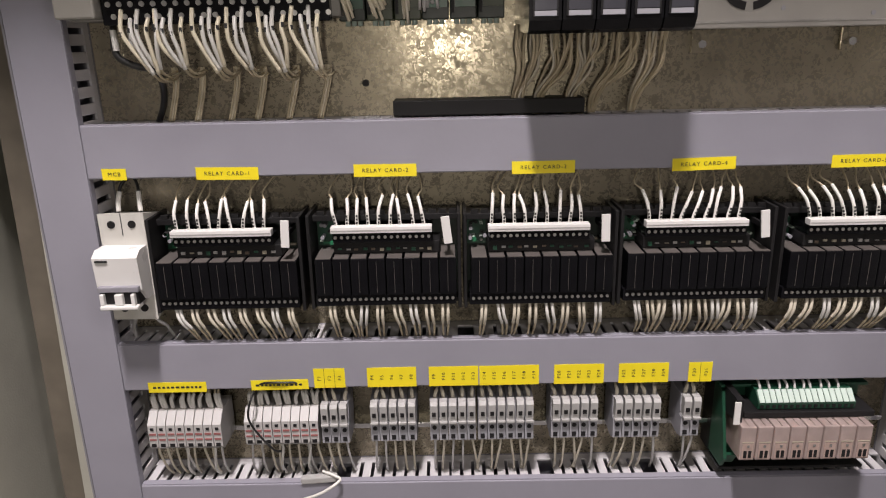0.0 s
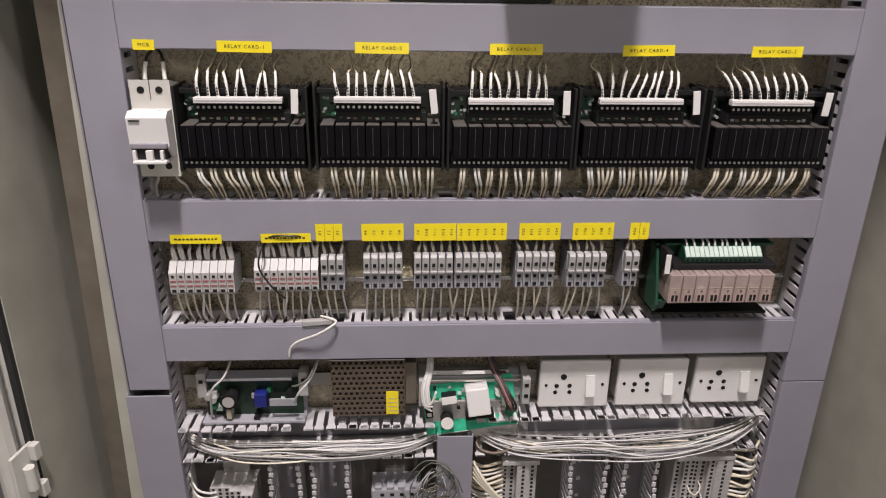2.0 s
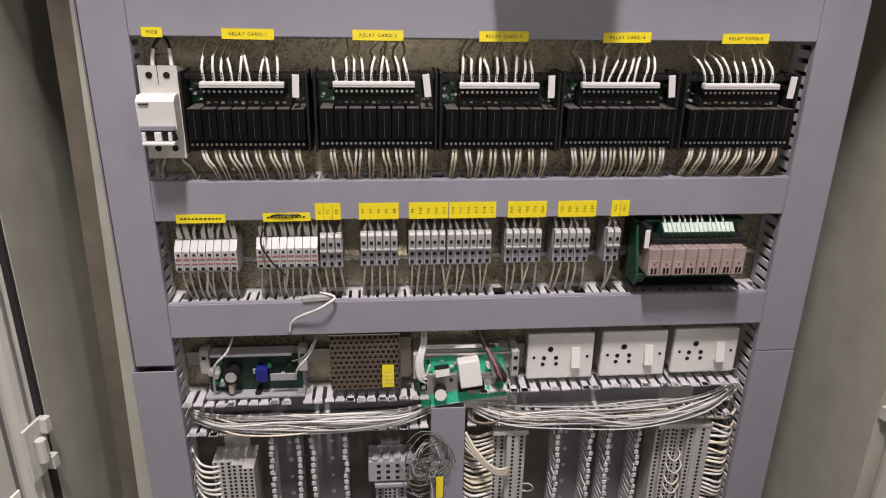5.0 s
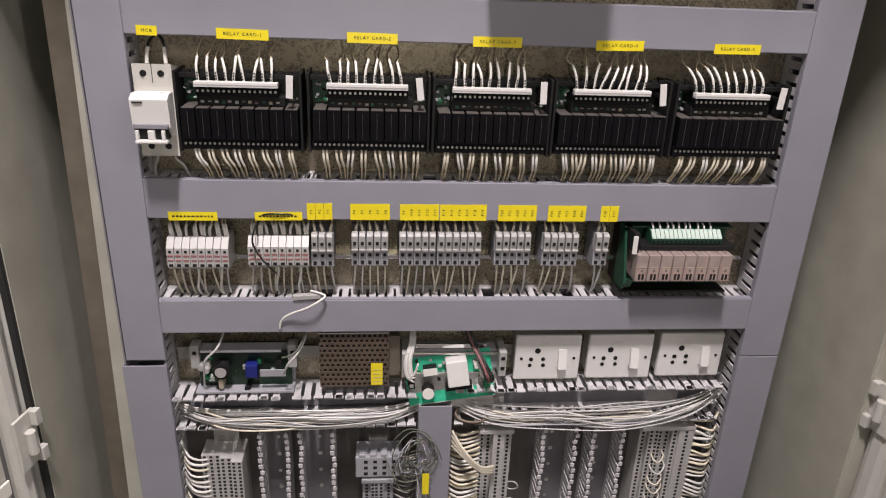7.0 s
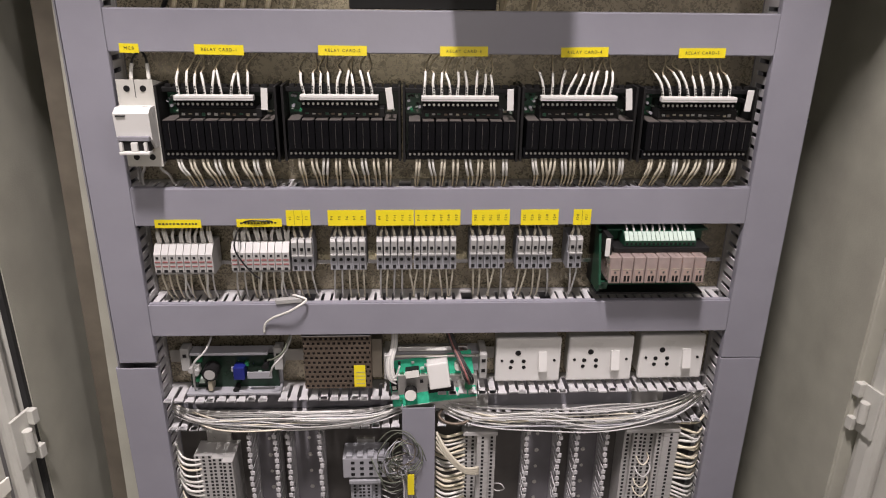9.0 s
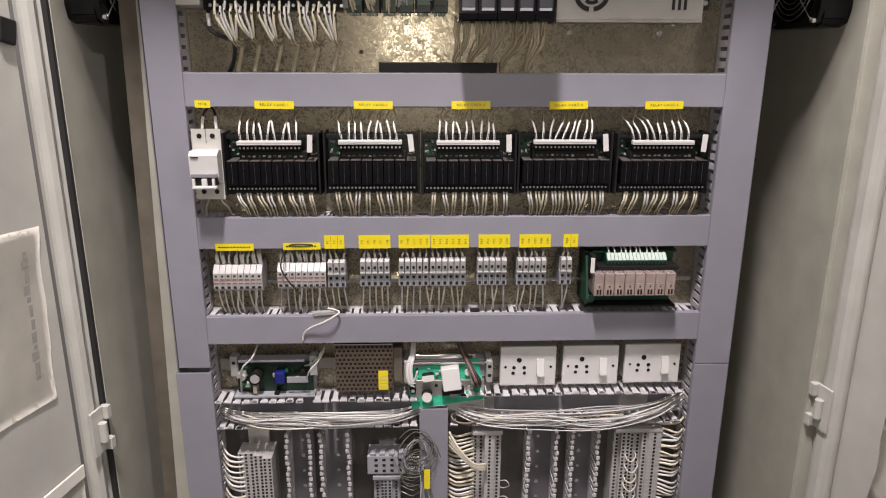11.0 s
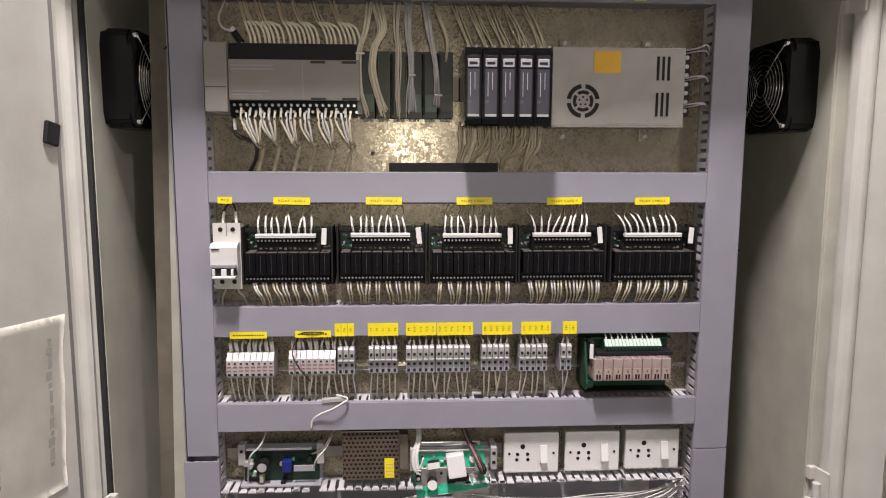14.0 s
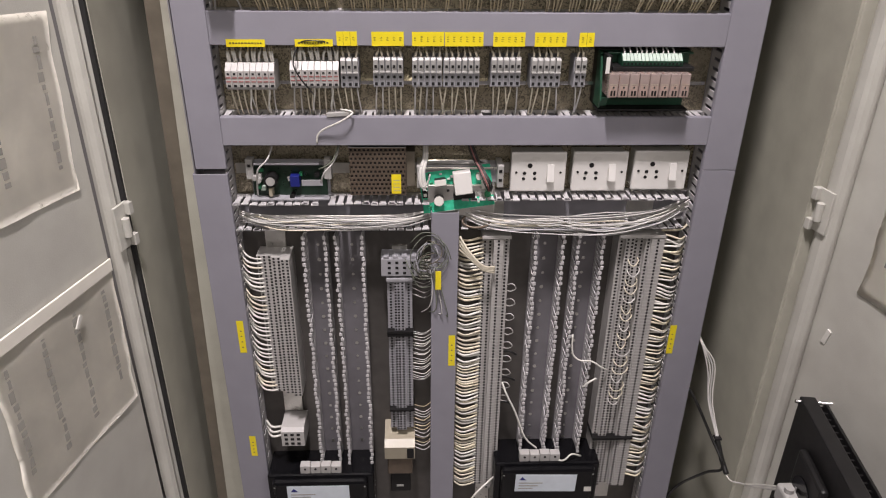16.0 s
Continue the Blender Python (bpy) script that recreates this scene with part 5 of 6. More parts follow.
strip("pale double terminal strip with jumpers", 0.2790, 0.480, 0.966, ((0.0, 0.009, 0.030, 1), (0.0092, 0.022, 0.036, 2), (0.0222, 0.038, 0.030, 2), (0.0382, 0.0460, 0.036, 1), (0.0462, 0.0650, 0.038, 1)), 0.0056, M_TLIGHT, gaps=(19,))

# heads and feet of the strips
hd = thing("terminal_block", "pale grey terminal block with white wires on its side", "terminal block", (-0.0670, PLATE, 0.901), "small terminal blocks")
part("body", box(0, 0.056, -0.036, -0.004, 0, 0.0295, 0.0015), M_TGREY, hd)
for i in range(4):
    for k in range(3):
        part("clamp_hole", box(0.010 + i * 0.011, 0.0145 + i * 0.011, -0.0364, -0.0359, 0.004 + k * 0.0085, 0.0078 + k * 0.0085), M_BLACKM, hd)
    part("rib", box(0.004 + i * 0.013, 0.012 + i * 0.013, -0.036, -0.022, 0.0296, 0.0335, 0.0008), M_TGREY, hd)
wb = thing("wire_bundle", "short white wires on the terminal block", "wires", (-0.012, 0.532, 0.898))
for i in range(6):
    zz = 0.002 + i * 0.0052
    wire(wb, [(-0.001, 0, zz), (0.008, -0.006, zz + 0.0015), (0.016, -0.002, zz - 0.001), (0.0185, 0.010, zz - 0.004)], 0.0017, M_SLEEVE)
bx = thing("terminal_block", "pale grey terminal block on the bare rail", "terminal block", (-0.2370, PLATE, 0.590), "small terminal blocks")
b = bmesh.new()
prism(b, [(0, 0.036), (-0.040, 0.035), (-0.048, 0.031), (-0.048, 0.002), (-0.042, 0.0), (0, 0.0)], 0, 0.037)
part("body", b, M_TLIGHT, bx)
for i in range(3):
    for k in range(3):
        part("clamp_hole", box(0.005 + i * 0.010, 0.0105 + i * 0.010, -0.0486, -0.0479, 0.005 + k * 0.009, 0.0095 + k * 0.009), M_BLACKM, bx)
rr = thing("relay_block", "beige relay with brown clear body on the rail", "relay", (-0.0700, PLATE, 0.504))
b = bmesh.new()
prism(b, [(0, 0.100), (-0.040, 0.092), (-0.052, 0.084), (-0.050, 0.058), (0, 0.050)], 0, 0.050)
part("head", b, M_BEIGE, rr, "beige relay head")
part("body", box(0.004, 0.046, -0.044, 0, 0.018, 0.0575, 0.002), M_PSU, rr, "brown relay body")
part("slot", box(0.037, 0.048, -0.0535, -0.0525, 0.062, 0.082), M_BLACKM, rr)
part("base", box(0.008, 0.042, -0.036, 0, -0.030, 0.0178, 0.002), M_BLACKM, rr, "black relay base")
part("base_mark", box(0.018, 0.030, -0.0366, -0.036, -0.018, -0.014), M_LGREY, rr)


def comb(label, x, z0, z1, n, ax, bx_, thick, mats, droop=-0.004, fr=0.030, spread=0.003, group="terminal wires"):
    """A row of short wires between a strip's side and a duct."""
    d = thing("wire_bundle", label, "wires", (x, PLATE, z0), group)
    for i in range(n):
        zz = (i + 0.5) * (z1 - z0) / n + jit(0.0015)
        e = rnd.uniform(-spread, spread)
        bow = rnd.uniform(0.2, 1.0)
        wire(d, [(ax, -fr + 0.004, zz), (ax * 0.75 + bx_ * 0.25, -fr - 0.004 * bow, zz + 0.002 * bow + e * 0.2), (ax * 0.35 + bx_ * 0.65, -fr - 0.005 * bow, zz + droop * 0.5 + e * 0.6),
                 (bx_, -fr + 0.012, zz + droop + e)], thick * rnd.uniform(0.85, 1.15), rnd.choice(mats), n=6, steps=3)
    return d


comb("white sleeved wires from the side duct to the strip", -0.246, 0.690, 0.932, 31, 0.010, -0.0240, 0.0016, (M_SLEEVE, M_SLEEVE, M_SLEEVE, M_WIRE), droop=0.013, spread=0.006)
comb("dense cream wires from the post to the strip", 0.080, 0.482, 0.962, 84, 0.004, -0.0370, 0.0016, (M_CREAM, M_SLEEVE, M_WIRE, M_SLEEVE), droop=-0.002, spread=0.0040)
comb("dense cream wires from the strip to the side duct", 0.344, 0.500, 0.975, 76, -0.004, 0.0350, 0.0016, (M_CREAM, M_SLEEVE, M_WIRE, M_SLEEVE), droop=-0.003, spread=0.010, fr=0.034)
comb("thin grey wires from the strip to the post", -0.022, 0.700, 0.800, 18, -0.004, 0.0295, 0.0008, (M_WIREG, M_SLEEVE), droop=-0.001, fr=0.022)
comb("thin grey and tan wires from the strip to the post", -0.022, 0.560, 0.655, 14, -0.004, 0.0295, 0.0008, (M_WIREG, M_WIRET), droop=-0.006, fr=0.022)
comb("thin grey wires from the strip to the post", -0.022, 0.860, 0.890, 4, -0.004, 0.0295, 0.0008, (M_WIREG,), droop=-0.006, fr=0.022)
comb("white sleeved wires to the small terminal block", -0.237, 0.598, 0.622, 3, 0.003, -0.028, 0.0019, (M_SLEEVE, M_SLEEVE, M_WIREGR), droop=0.002, fr=0.032)
jp = thing("wire_bundle", "pale jumper loops across the double strip", "wires", (0.295, 0.528, 0.60), "jumper loops")
for i in range(17):
    zz = 0.070 + i * 0.0160 + jit(0.003)
    w = rnd.uniform(0.010, 0.020)
    wire(jp, [(0.000, 0.000, zz), (0.001, -0.009, zz - 0.004), (w * 0.6, -0.012, zz - 0.006 - 0.002 * (i % 2)), (w + 0.003, -0.006, zz - 0.001), (w + 0.004, 0.004, zz)], 0.00095, M_WIRE if i % 3 else M_WIREG, steps=3)
cl = thing("wire_bundle", "stray cream wires crossing the head of the strip", "wires", (0.046, 0.520, 0.920))
for i in range(4):
    wire(cl, [(0.001, 0.010, 0.044 - i * 0.007), (0.014, -0.004, 0.026 - i * 0.003), (0.034, -0.010, 0.006 - i * 0.002), (0.052, -0.002, 0.000 - i * 0.003)], 0.0019, M_WIRE)
lp = thing("wire_bundle", "thin grey wires curling beside the strip", "wires", (0.122, 0.535, 0.64), "stray wires")
for i in range(9):
    zz = 0.03 + i * 0.026
    wire(lp, [(-0.003, 0.004, zz), (0.006, -0.004, zz + 0.006), (0.011, -0.004, zz - 0.002), (0.004, 0.002, zz - 0.010), (-0.003, 0.004, zz - 0.008)], 0.0008, M_WIREG)
wire(lp, [(-0.001, 0.000, 0.060), (0.008, -0.012, 0.040), (0.022, -0.016, 0.010), (0.040, -0.018, -0.040), (0.062, -0.016, -0.066)], 0.0016, M_SLEEVE, name="white_wire")
for i in range(3):
    wire(lp, [(-0.002, 0.000, 0.120 - 0.05 * i), (0.008, -0.006, 0.124 - 0.05 * i), (0.019, -0.004, 0.116 - 0.05 * i)], 0.0018, M_WIREB, name="black_wire")
st = thing("wire_bundle", "loose white wire lying across the open ducts", "wires", (0.222, 0.514, 0.75), "stray wires")
wire(st, [(0.002, 0.006, 0.050), (0.004, 0.003, 0.018), (0.016, 0.000, 0.006), (0.034, 0.000, 0.004), (0.050, 0.002, -0.008), (0.064, 0.010, -0.020)], 0.0014, M_SLEEVE)
wire(st, [(0.026, 0.002, -0.048), (0.034, -0.001, -0.036), (0.046, 0.001, -0.030)], 0.0018, M_SLEEVE)

# nest of thin green wires hanging at the head of the post
nest = thing("wire_nest", "tangled nest of thin dull green and grey wires", "wires", (0.002, 0.522, 0.908))
for i in range(17):
    r0, ph = rnd.uniform(0.012, 0.036), rnd.uniform(0, 6.28)
    cx, cz = rnd.uniform(-0.004, 0.010), rnd.uniform(0.004, 0.040)
    wire(nest, [(cx + r0 * math.cos(ph + a) * 0.9, rnd.uniform(-0.012, 0.004), cz + r0 * math.sin(ph + a)) for a in (0, 0.9, 1.8, 2.7, 3.6, 4.4)], 0.0007, (M_WIREGR, M_TGREY, M_WIREGR, M_DARKBROWN)[i % 4], n=5)
for i in range(4):
    wire(nest, [(0.002 + i * 0.003, -0.004, 0.010), (0.006 + i * 0.004, -0.006, -0.020), (0.002 + i * 0.009, -0.008, -0.050 - i * 0.006), (-0.010 + i * 0.011, 0.004, -0.068)], 0.0008, M_WIREGR if i % 2 else M_WIREG)
part("tape_flag", box(0.010, 0.018, -0.0125, -0.012, -0.020, 0.010), M_YEL, nest, "yellow tape flag")


# ---- black modules at the foot ----
def foot_module(x, z, far, y=0.500):
    d = thing("power_module", "black power module with pale blue label and grey terminals", "module", (x, PLATE, z), "black power modules")
    W, D = 0.176, PLATE - y
    b = bmesh.new()
    B(b, 0, W, -D, 0, -0.150, 0.0, 0.004)
    B(b, 0.010, W - 0.010, -D - 0.014, -D - 0.0001, -0.140, -0.001, 0.006)
    part("case", b, M_BLACK, d)
    l0 = 0.034
    lb = part("sticker", box(l0, l0 + 0.102, -D - 0.0148, -D - 0.0142, -0.046, -0.009), M_FOIL, d, "pale blue and white printed label", at=pose(0, 0, 0, 0, 0 if far else 1.5, 0))
    part("logo", slab([(l0 + 0.006, -0.021), (l0 + 0.018, -0.021), (l0 + 0.011, -0.014)], -D - 0.0152, -D - 0.0149), M_BLUE, lb, "dark blue mark")
    for k in range(3):
        part("print_bar", box(l0 + 0.006, l0 + 0.046 - k * 0.008, -D - 0.0152, -D - 0.0149, -0.028 - k * 0.006, -0.0262 - k * 0.006), M_PRINT, lb)
    part("sticker", box(0.150, 0.162, -D - 0.0148, -D - 0.0142, -0.050, -0.040), M_SLEEVE, d, "small white sticker")
    for i in range(4):
        q = (0.055 if far else 0.041) + i * 0.0170
        t = part("terminal", box(q, q + 0.0164, -D + 0.004, -D + 0.017, 0.0002, 0.0165 - 0.001 * (i % 2), 0.001), M_TLIGHT, d, "grey screw terminal")
        part("screw", cyl(bmesh.new(), (q + 0.0082, -D + 0.0034, 0.010), (q + 0.0082, -D + 0.0042, 0.010), 0.0020, 10), M_BLACKM, t)
    for xx in (0.008, W - 0.020):
        part("rivet", cyl(bmesh.new(), (xx + 0.006, -D - 0.0145, -0.012), (xx + 0.006, -D - 0.0139, -0.012), 0.0015, 8), M_CHROME, d)
    return d


foot_module(-0.2650, 0.5400, 1)
foot_module(0.1130, 0.5580, 0)
sw = thing("wire_bundle", "white wire ends around the power modules", "wires", (0.10, 0.50, 0.505), "stray wires")
wire(sw, [(-0.030, -0.004, -0.030), (-0.020, -0.006, -0.010), (-0.008, 0.000, 0.000), (0.004, 0.008, 0.006), (0.013, 0.016, 0.008)], 0.0018, M_SLEEVE)
wire(sw, [(0.100, 0.020, 0.052), (0.125, 0.002, 0.056), (0.140, 0.004, 0.068), (0.160, 0.016, 0.052)], 0.0016, M_SLEEVE)


# ---- fans on the cabinet's sides ----
def side_fan(side):
    x = WL if side < 0 else WR
    s = 1 if side < 0 else -1
    d = thing("cabinet_fan", "black axial fan with chrome wire guard on the side", "fan", (x, 0.572, 1.560), "cabinet fans")
    R = 0.060

    def xb(a, b):
        return (min(s * a, s * b), max(s * a, s * b))
    fr = bmesh.new()
    for a, b in ((0.0, 0.006), (0.032, 0.038)):
        # square flange with a round opening
        n = 32
        out, inn = [], []
        for i in range(n):
            t = 6.28318 * i / n
            c, q = math.cos(t), math.sin(t)
            k = R / max(abs(c), abs(q))
            k = min(k, R * 1.30)
            out.append((c * k, q * k))
            inn.append((c * 0.0545, q * 0.0545))
        rings = [[fr.verts.new((s * xx, p[0], p[1])) for p in pp] for xx, pp in ((a, out), (b, out), (b, inn), (a, inn))]
        for u in range(4):
            A, C = rings[u], rings[(u + 1) % 4]
            for i in range(n):
                fr.faces.new((A[i], A[(i + 1) % n], C[(i + 1) % n], C[i]))
    # barrel between the flanges
    n = 32
    r1 = [[fr.verts.new((s * xx, rr_ * math.cos(6.28318 * i / n), rr_ * math.sin(6.28318 * i / n))) for i in range(n)] for xx, rr_ in ((0.006, 0.058), (0.032, 0.058), (0.032, 0.0545), (0.006, 0.0545))]
    for u in range(4):
        for i in range(n):
            fr.faces.new((r1[u][i], r1[u][(i + 1) % n], r1[(u + 1) % 4][(i + 1) % n], r1[(u + 1) % 4][i]))
    for py in (-1, 1):
        B(fr, *xb(0.0061, 0.0319), min(py * 0.0575, py * 0.0598), max(py * 0.0575, py * 0.0598), -0.050, 0.050)
        B(fr, *xb(0.0061, 0.0319), -0.050, 0.050, min(py * 0.0575, py * 0.0598), max(py * 0.0575, py * 0.0598))
    bmesh.ops.recalc_face_normals(fr, faces=fr.faces[:])
    part("frame", fr, M_BLACK, d, "black die-cast frame")
    for py in (-1, 1):
        for pz in (-1, 1):
            part("corner_post", cyl(bmesh.new(), (s * 0.006, py * 0.052, pz * 0.052), (s * 0.032, py * 0.052, pz * 0.052), 0.006, 10), M_BLACK, d)
            part("screw", cyl(bmesh.new(), (s * 0.038, py * 0.052, pz * 0.052), (s * 0.0425, py * 0.052, pz * 0.052), 0.0036, 10), M_CHROME, d)
    part("back", cyl(bmesh.new(), (s * 0.0004, 0, 0), (s * 0.002, 0, 0), 0.0540, 32), M_BLACKM, d)
    part("hub", cyl(bmesh.new(), (s * 0.003, 0, 0), (s * 0.030, 0, 0), 0.022, 24), M_BLACKM, d)
    for k in range(5):
        a = k * 1.2566
        bl_ = bmesh.new()
        pts = []
        for r in (0.022, 0.036, 0.052):
            for e, xx in ((-0.20, 0.008), (0.26, 0.026)):
                pts.append(bl_.verts.new((s * xx, r * math.cos(a + e), r * math.sin(a + e))))
        bl_.faces.new((pts[0], pts[1], pts[3], pts[2]))
        bl_.faces.new((pts[2], pts[3], pts[5], pts[4]))
        g = bmesh.ops.solidify(bl_, geom=bl_.faces[:], thickness=0.0014)
        part("blade", bl_, M_BLACKM, d)
    gd = bmesh.new()
    for r in (0.012, 0.0185, 0.025, 0.0315, 0.038, 0.0445, 0.051):
        tube(gd, [(s * (0.0450 - 0.00006 * (r * 1000)), r * math.cos(i * 0.2618), r * math.sin(i * 0.2618)) for i in range(25)], 0.0008, 5, 1)
    guard = part("guard", gd, M_CHROME, d, "chrome wire guard")
    for k in range(4):
        a = 0.7854 + k * 1.5708
        part("guard_arm", tube(bmesh.new(), [(s * 0.0465, 0.010 * math.cos(a), 0.010 * math.sin(a)), (s * 0.0455, 0.045 * math.cos(a), 0.045 * math.sin(a)), (s * 0.0425, 0.0735 * math.cos(a), 0.0735 * math.sin(a))], 0.0010, 6, 2), M_CHROME, guard)
    return d


side_fan(-1)
side_fan(1)
fc = thing("fan_lead", "thin dark lead from the fan to the side duct", "cable", (-0.355, 0.545, 1.60))
wire(fc, [(-0.006, 0.050, 0.010), (0.016, 0.030, 0.030), (0.036, 0.012, 0.026), (0.046, -0.008, 0.010), (0.0405, -0.024, -0.004)], 0.0013, M_WIREB)


# ---- hinges, sheets and clutter on the doors ----
def hinge(d, s, z, big=0.060):
    h = bmesh.new()

    def hb(x0, x1, a, b, z0, z1, bev=0.0008):
        B(h, x0, x1, min(s * a, s * b), max(s * a, s * b), z0, z1, bev)
    hb(-0.004, 0.026, 0.0021, 0.0055, z, z + big)
    hb(-0.005, 0.004, 0.0056, 0.0130, z + big * 0.72, z + big)
    hb(-0.005, 0.004, 0.0056, 0.0130, z, z + big * 0.26)
    cyl(h, (0.012, s * 0.0095, z + big * 0.28), (0.012, s * 0.0095, z + big * 0.70), 0.0052, 14)
    part("hinge", h, M_DOOR, d, "pale painted lift-off hinge")


hinge(doorL, sL, 0.985)
hinge(doorL, sL, 1.645)
hinge(doorR, sR, 1.000)
hinge(doorR, sR, 1.640)


def sheet(door_, s, x0, x1, z0, z1, tilt, label, roll_top=False, lines=3, across=True):
    """A printed sheet stuck on a door, slightly buckled."""
    d = thing("paper_sheet", label, "paper", (0, 0, 0), "pasted sheets")
    d.matrix_basis = door_.matrix_basis @ pose((x0 + x1) / 2, -s * 0.0198, (z0 + z1) / 2, 0, tilt, 0)
    w, h = x1 - x0, z1 - z0
    def lift(u, v):
        b = 0.0014 + 0.0022 * noise.noise(Vector((u * 3.1 + x0 * 40, v * 2.7, z0 * 9)))
        b += 0.004 * max(0, abs(u) - 0.42) / 0.08 * max(0, noise.noise(Vector((v * 4, z0 * 5, 2))))
        return max(0.0002, b)

    bm = bmesh.new()
    nx, nz = 24, 20
    grid = [[None] * (nz + 1) for _ in range(nx + 1)]
    for i in range(nx + 1):
        for j in range(nz + 1):
            u, v = i / nx - 0.5, j / nz - 0.5
            bump_ = lift(u, v)
            grid[i][j] = bm.verts.new((u * w + 0.003 * noise.noise(Vector((v * 5, z0, 7))) * (abs(u) > 0.45), s * max(0.0002, bump_), v * h))
    for i in range(nx):
        for j in range(nz):
            bm.faces.new((grid[i][j], grid[i + 1][j], grid[i + 1][j + 1], grid[i][j + 1])).smooth = True
    bmesh.ops.solidify(bm, geom=bm.faces[:], thickness=0.0003)
    part("sheet", bm, M_PAPER, d, "worn yellowed paper")
    for k in range(lines):
        xx = -w * 0.40 + k * w * 0.8 / max(1, lines - 1)
        a, b = -h * 0.36 + rnd.random() * h * 0.12, h * 0.38
        bar = bmesh.new()
        q = 0
        zz = a
        while zz < b:
            l = rnd.uniform(0.004, 0.016)
            e = lift(xx / w, (zz + l / 2) / h) + 0.0003
            B(bar, xx + jit(0.001), xx + rnd.uniform(0.005, 0.010), min(s * e, s * (e + 0.0001)), max(s * e, s * (e + 0.0001)), zz, min(b, zz + l))
            zz += l + 0.003
        part("print_column", bar, M_PRINT, d, "column of faint print")
    if roll_top:
        part("rolled_edge", box(-w / 2, w / 2, min(s * 0.0015, s * 0.0042), max(s * 0.0015, s * 0.0042), h / 2 - 0.009, h / 2 + 0.009, 0.0012), M_PAPER, d, "rolled upper edge")
    return d


sheet(doorL, sL, 0.040, 0.250, 1.085, 1.290, -4, "worn wiring sheet pasted inside the open door")
sheet(doorL, sL, 0.026, 0.250, 0.757, 0.968, -2, "wiring sheet with rolled upper edge on the door", True, 4)
sheet(doorR, sR, 0.086, 0.330, 0.940, 1.203, 1, "faded wiring sheet pasted inside the open door", False, 3)
tp = solid("black_clip", box(-0.011, 0.011, -0.006, 0.0, -0.013, 0.013, 0.002), M_BLACKM, "small black clip on the open door", "clip")
tp.matrix_basis = doorL.matrix_basis @ pose(0.034, -sL * 0.0198, 1.490, 0, 12, 180)
tp = solid("tape_scrap", box(-0.004, 0.004, 0.0, 0.003, -0.012, 0.012, 0.001), M_SLEEVE, "crumpled scrap of white tape on the door", "tape")
tp.matrix_basis = doorR.matrix_basis @ pose(0.0553, -sR * 0.0198 - 0.002, 0.856, 0, 14, 0)
tp = solid("tape_scrap", box(-0.003, 0.003, -0.002, 0.0, -0.009, 0.009, 0.0008), M_SLEEVE, "white scrap stuck on the wiring sheet", "tape")
tp.matrix_basis = doorL.matrix_basis @ pose(0.1085, -sL * 0.0140, 0.929, 0, -40, 0)
for sx, z in ((OR + 0.004, 1.342), (OR + 0.002, 0.822)):
    solid("fixing_screw", cyl(bmesh.new(), (0, 0, 0), (0, -0.006, 0), 0.003, 8), M_BLACKM, "dark screw head on the upright", "screw", loc=(sx, 0.535, z))


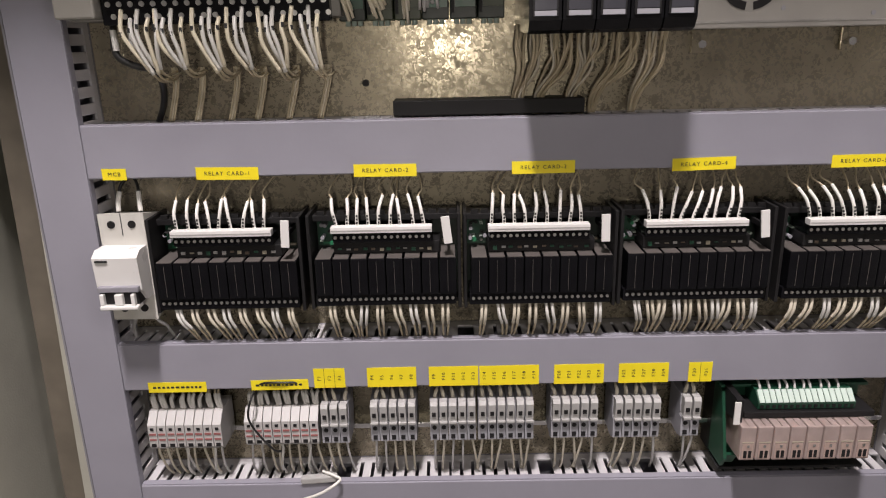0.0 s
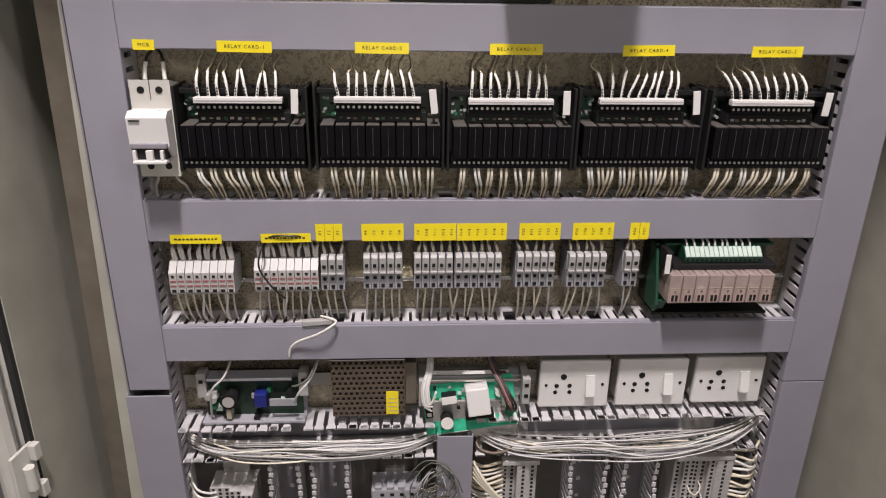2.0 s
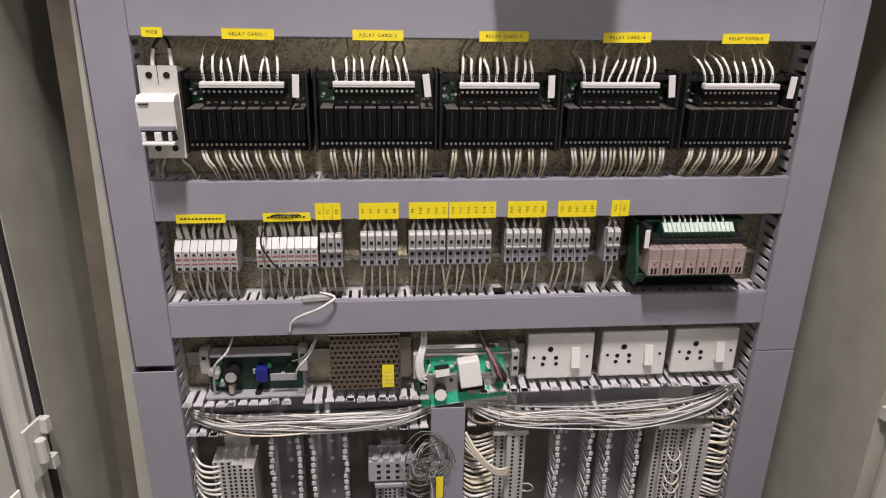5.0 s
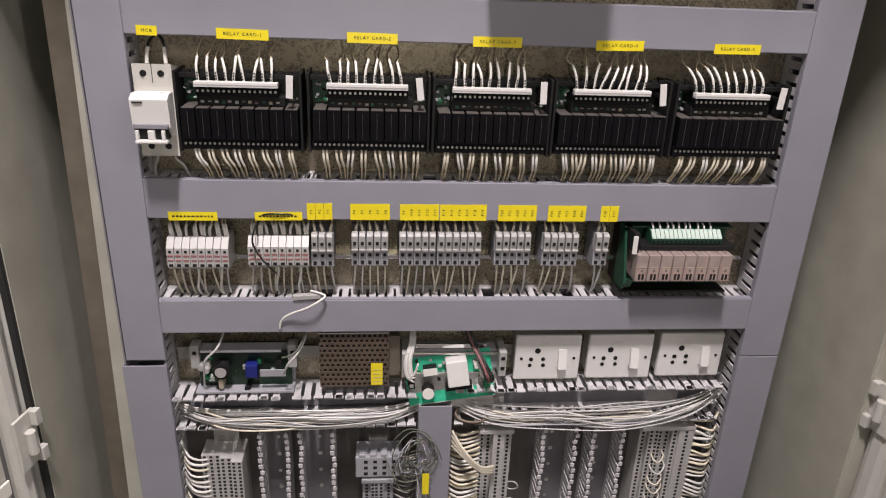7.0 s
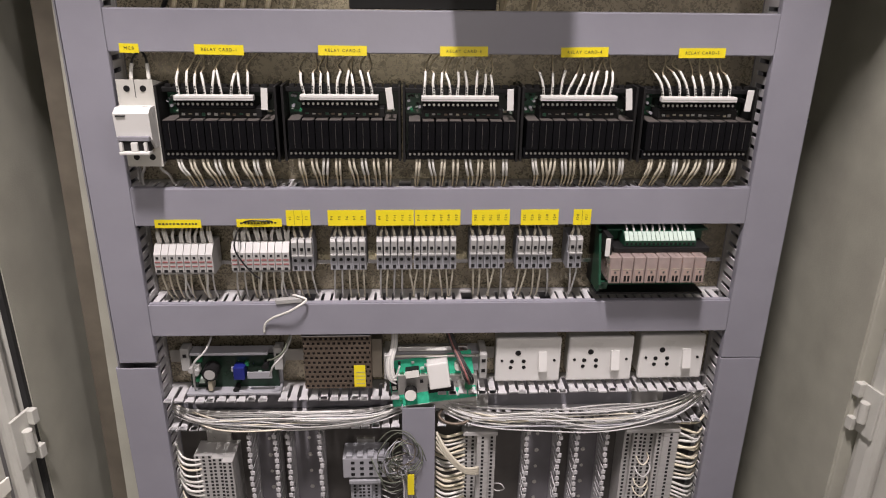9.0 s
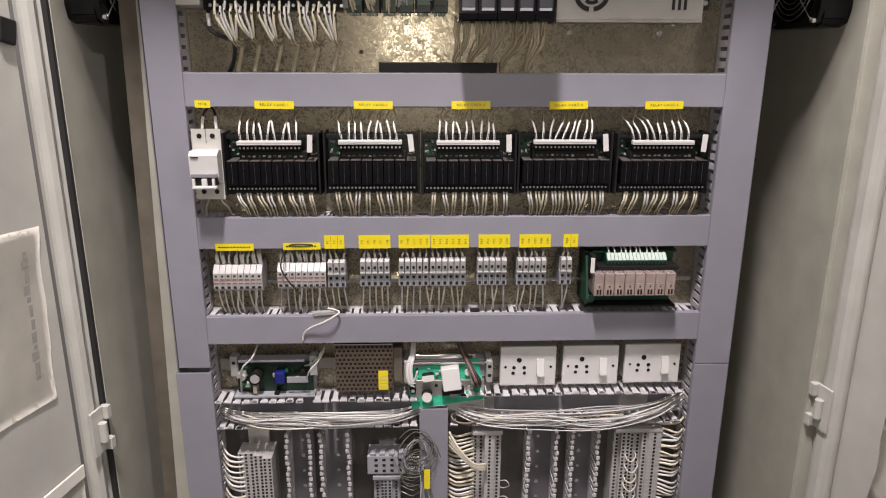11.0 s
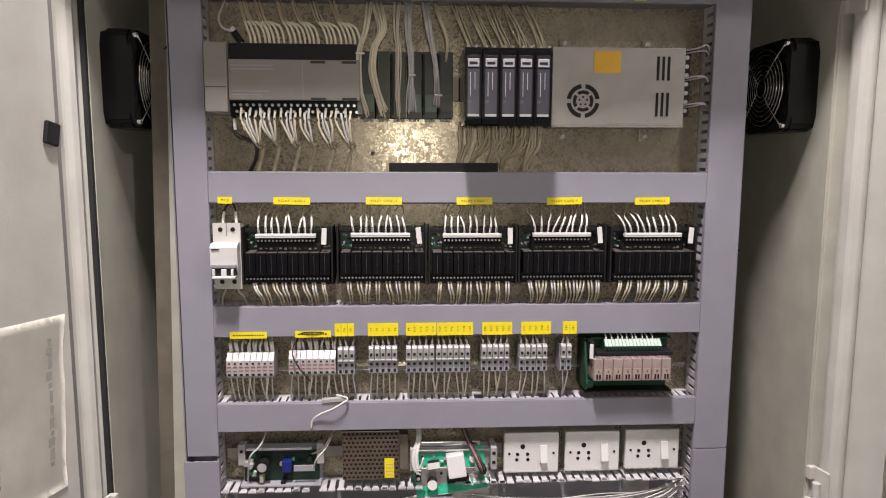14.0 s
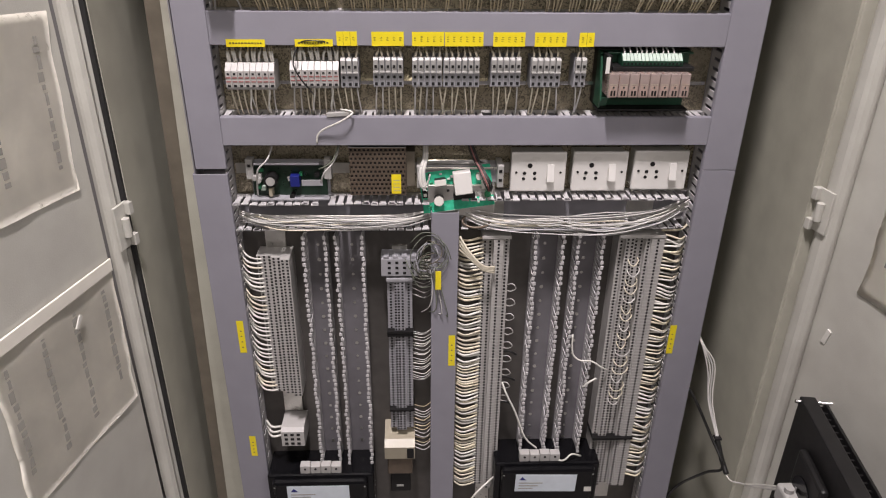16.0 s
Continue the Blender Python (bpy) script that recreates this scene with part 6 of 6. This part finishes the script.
# ---- heat sink and leads at the foot of the door ----
hs = thing("heat_sink", "black finned heat sink with fan turned in from the door", "heat sink", (0.553, 0.380, 0.560), turn=(0, 0, -98.7))
part("plate", box(0, 0.240, -0.004, 0, 0, 0.218, 0.001), M_ANOD, hs)
part("block", box(-0.001, 0.240, -0.037, -0.016, 0, 0.224, 0.002), M_ANOD, hs, "black finned block")
for k in range(18):
    part("fin", box(0.004 + k * 0.0128, 0.0072 + k * 0.0128, -0.0159, -0.0041, 0.002, 0.212), M_BLACKM, hs)
part("fan_housing", box(0.060, 0.142, -0.0490, -0.0371, 0.085, 0.185, 0.005), M_ANOD, hs, "black fan housing")
part("fan_hub", cyl(bmesh.new(), (0.101, -0.0492, 0.135), (0.101, -0.0510, 0.135), 0.028, 24), M_BLACK, hs)
part("bolt", cyl(bmesh.new(), (0.006, -0.044, 0.219), (0.006, 0.004, 0.219), 0.0028, 10), M_CHROME, hs, "bright through bolt")
part("bracket", box(0.010, 0.040, 0.0002, 0.026, 0.080, 0.140, 0.001), M_ANOD, hs, "black bracket to the door")
ld_ = thing("cable_loom", "white wires hanging from the upright to the heat sink", "cable", (0.428, 0.528, 0.82))
for i in range(4):
    wire(ld_, [(-0.004, 0.006, -0.030 + i * 0.002), (0.004 + i * 0.001, -0.006, -0.046), (0.018 + i * 0.003, -0.012, -0.090 + i * 0.004), (0.027 + jit(0.004), -0.022, -0.140), (0.038 + i * 0.001, -0.048, -0.195),
               (0.047, -0.088, -0.238), (0.054, -0.120, -0.222), (0.060, -0.158, -0.192 + i * 0.002), (0.060, -0.212, -0.142 + i * 0.002)], 0.0012, M_SLEEVE if i % 2 else M_WIREG, steps=6)
cn = part("connector", box(0.044, 0.076, -0.245, -0.210, -0.154, -0.127, 0.004), M_LGREY, ld_, "pale grey plug connector")
for q in (0.052, 0.067):
    part("collar", cyl(bmesh.new(), (q, -0.228, -0.1268), (q, -0.228, -0.120), 0.0062, 14), M_LGREY, cn)
wire(ld_, [(-0.018, 0.006, -0.110), (0.004, -0.012, -0.140), (0.028, -0.040, -0.190), (0.042, -0.078, -0.228), (0.030, -0.055, -0.262), (0.010, -0.018, -0.325), (-0.003, 0.000, -0.377)], 0.0024, M_WIREB, steps=6, name="black_wire")
wire(ld_, [(0.0385, -0.049, -0.195), (0.043, -0.068, -0.220), (0.047, -0.086, -0.236)], 0.0042, M_WIREB, steps=6, name="black_sleeve")
part("cable_tie", box(0.0335, 0.0445, -0.0540, -0.0430, -0.196, -0.192, 0.001), M_BLACKM, ld_, "black cable tie")
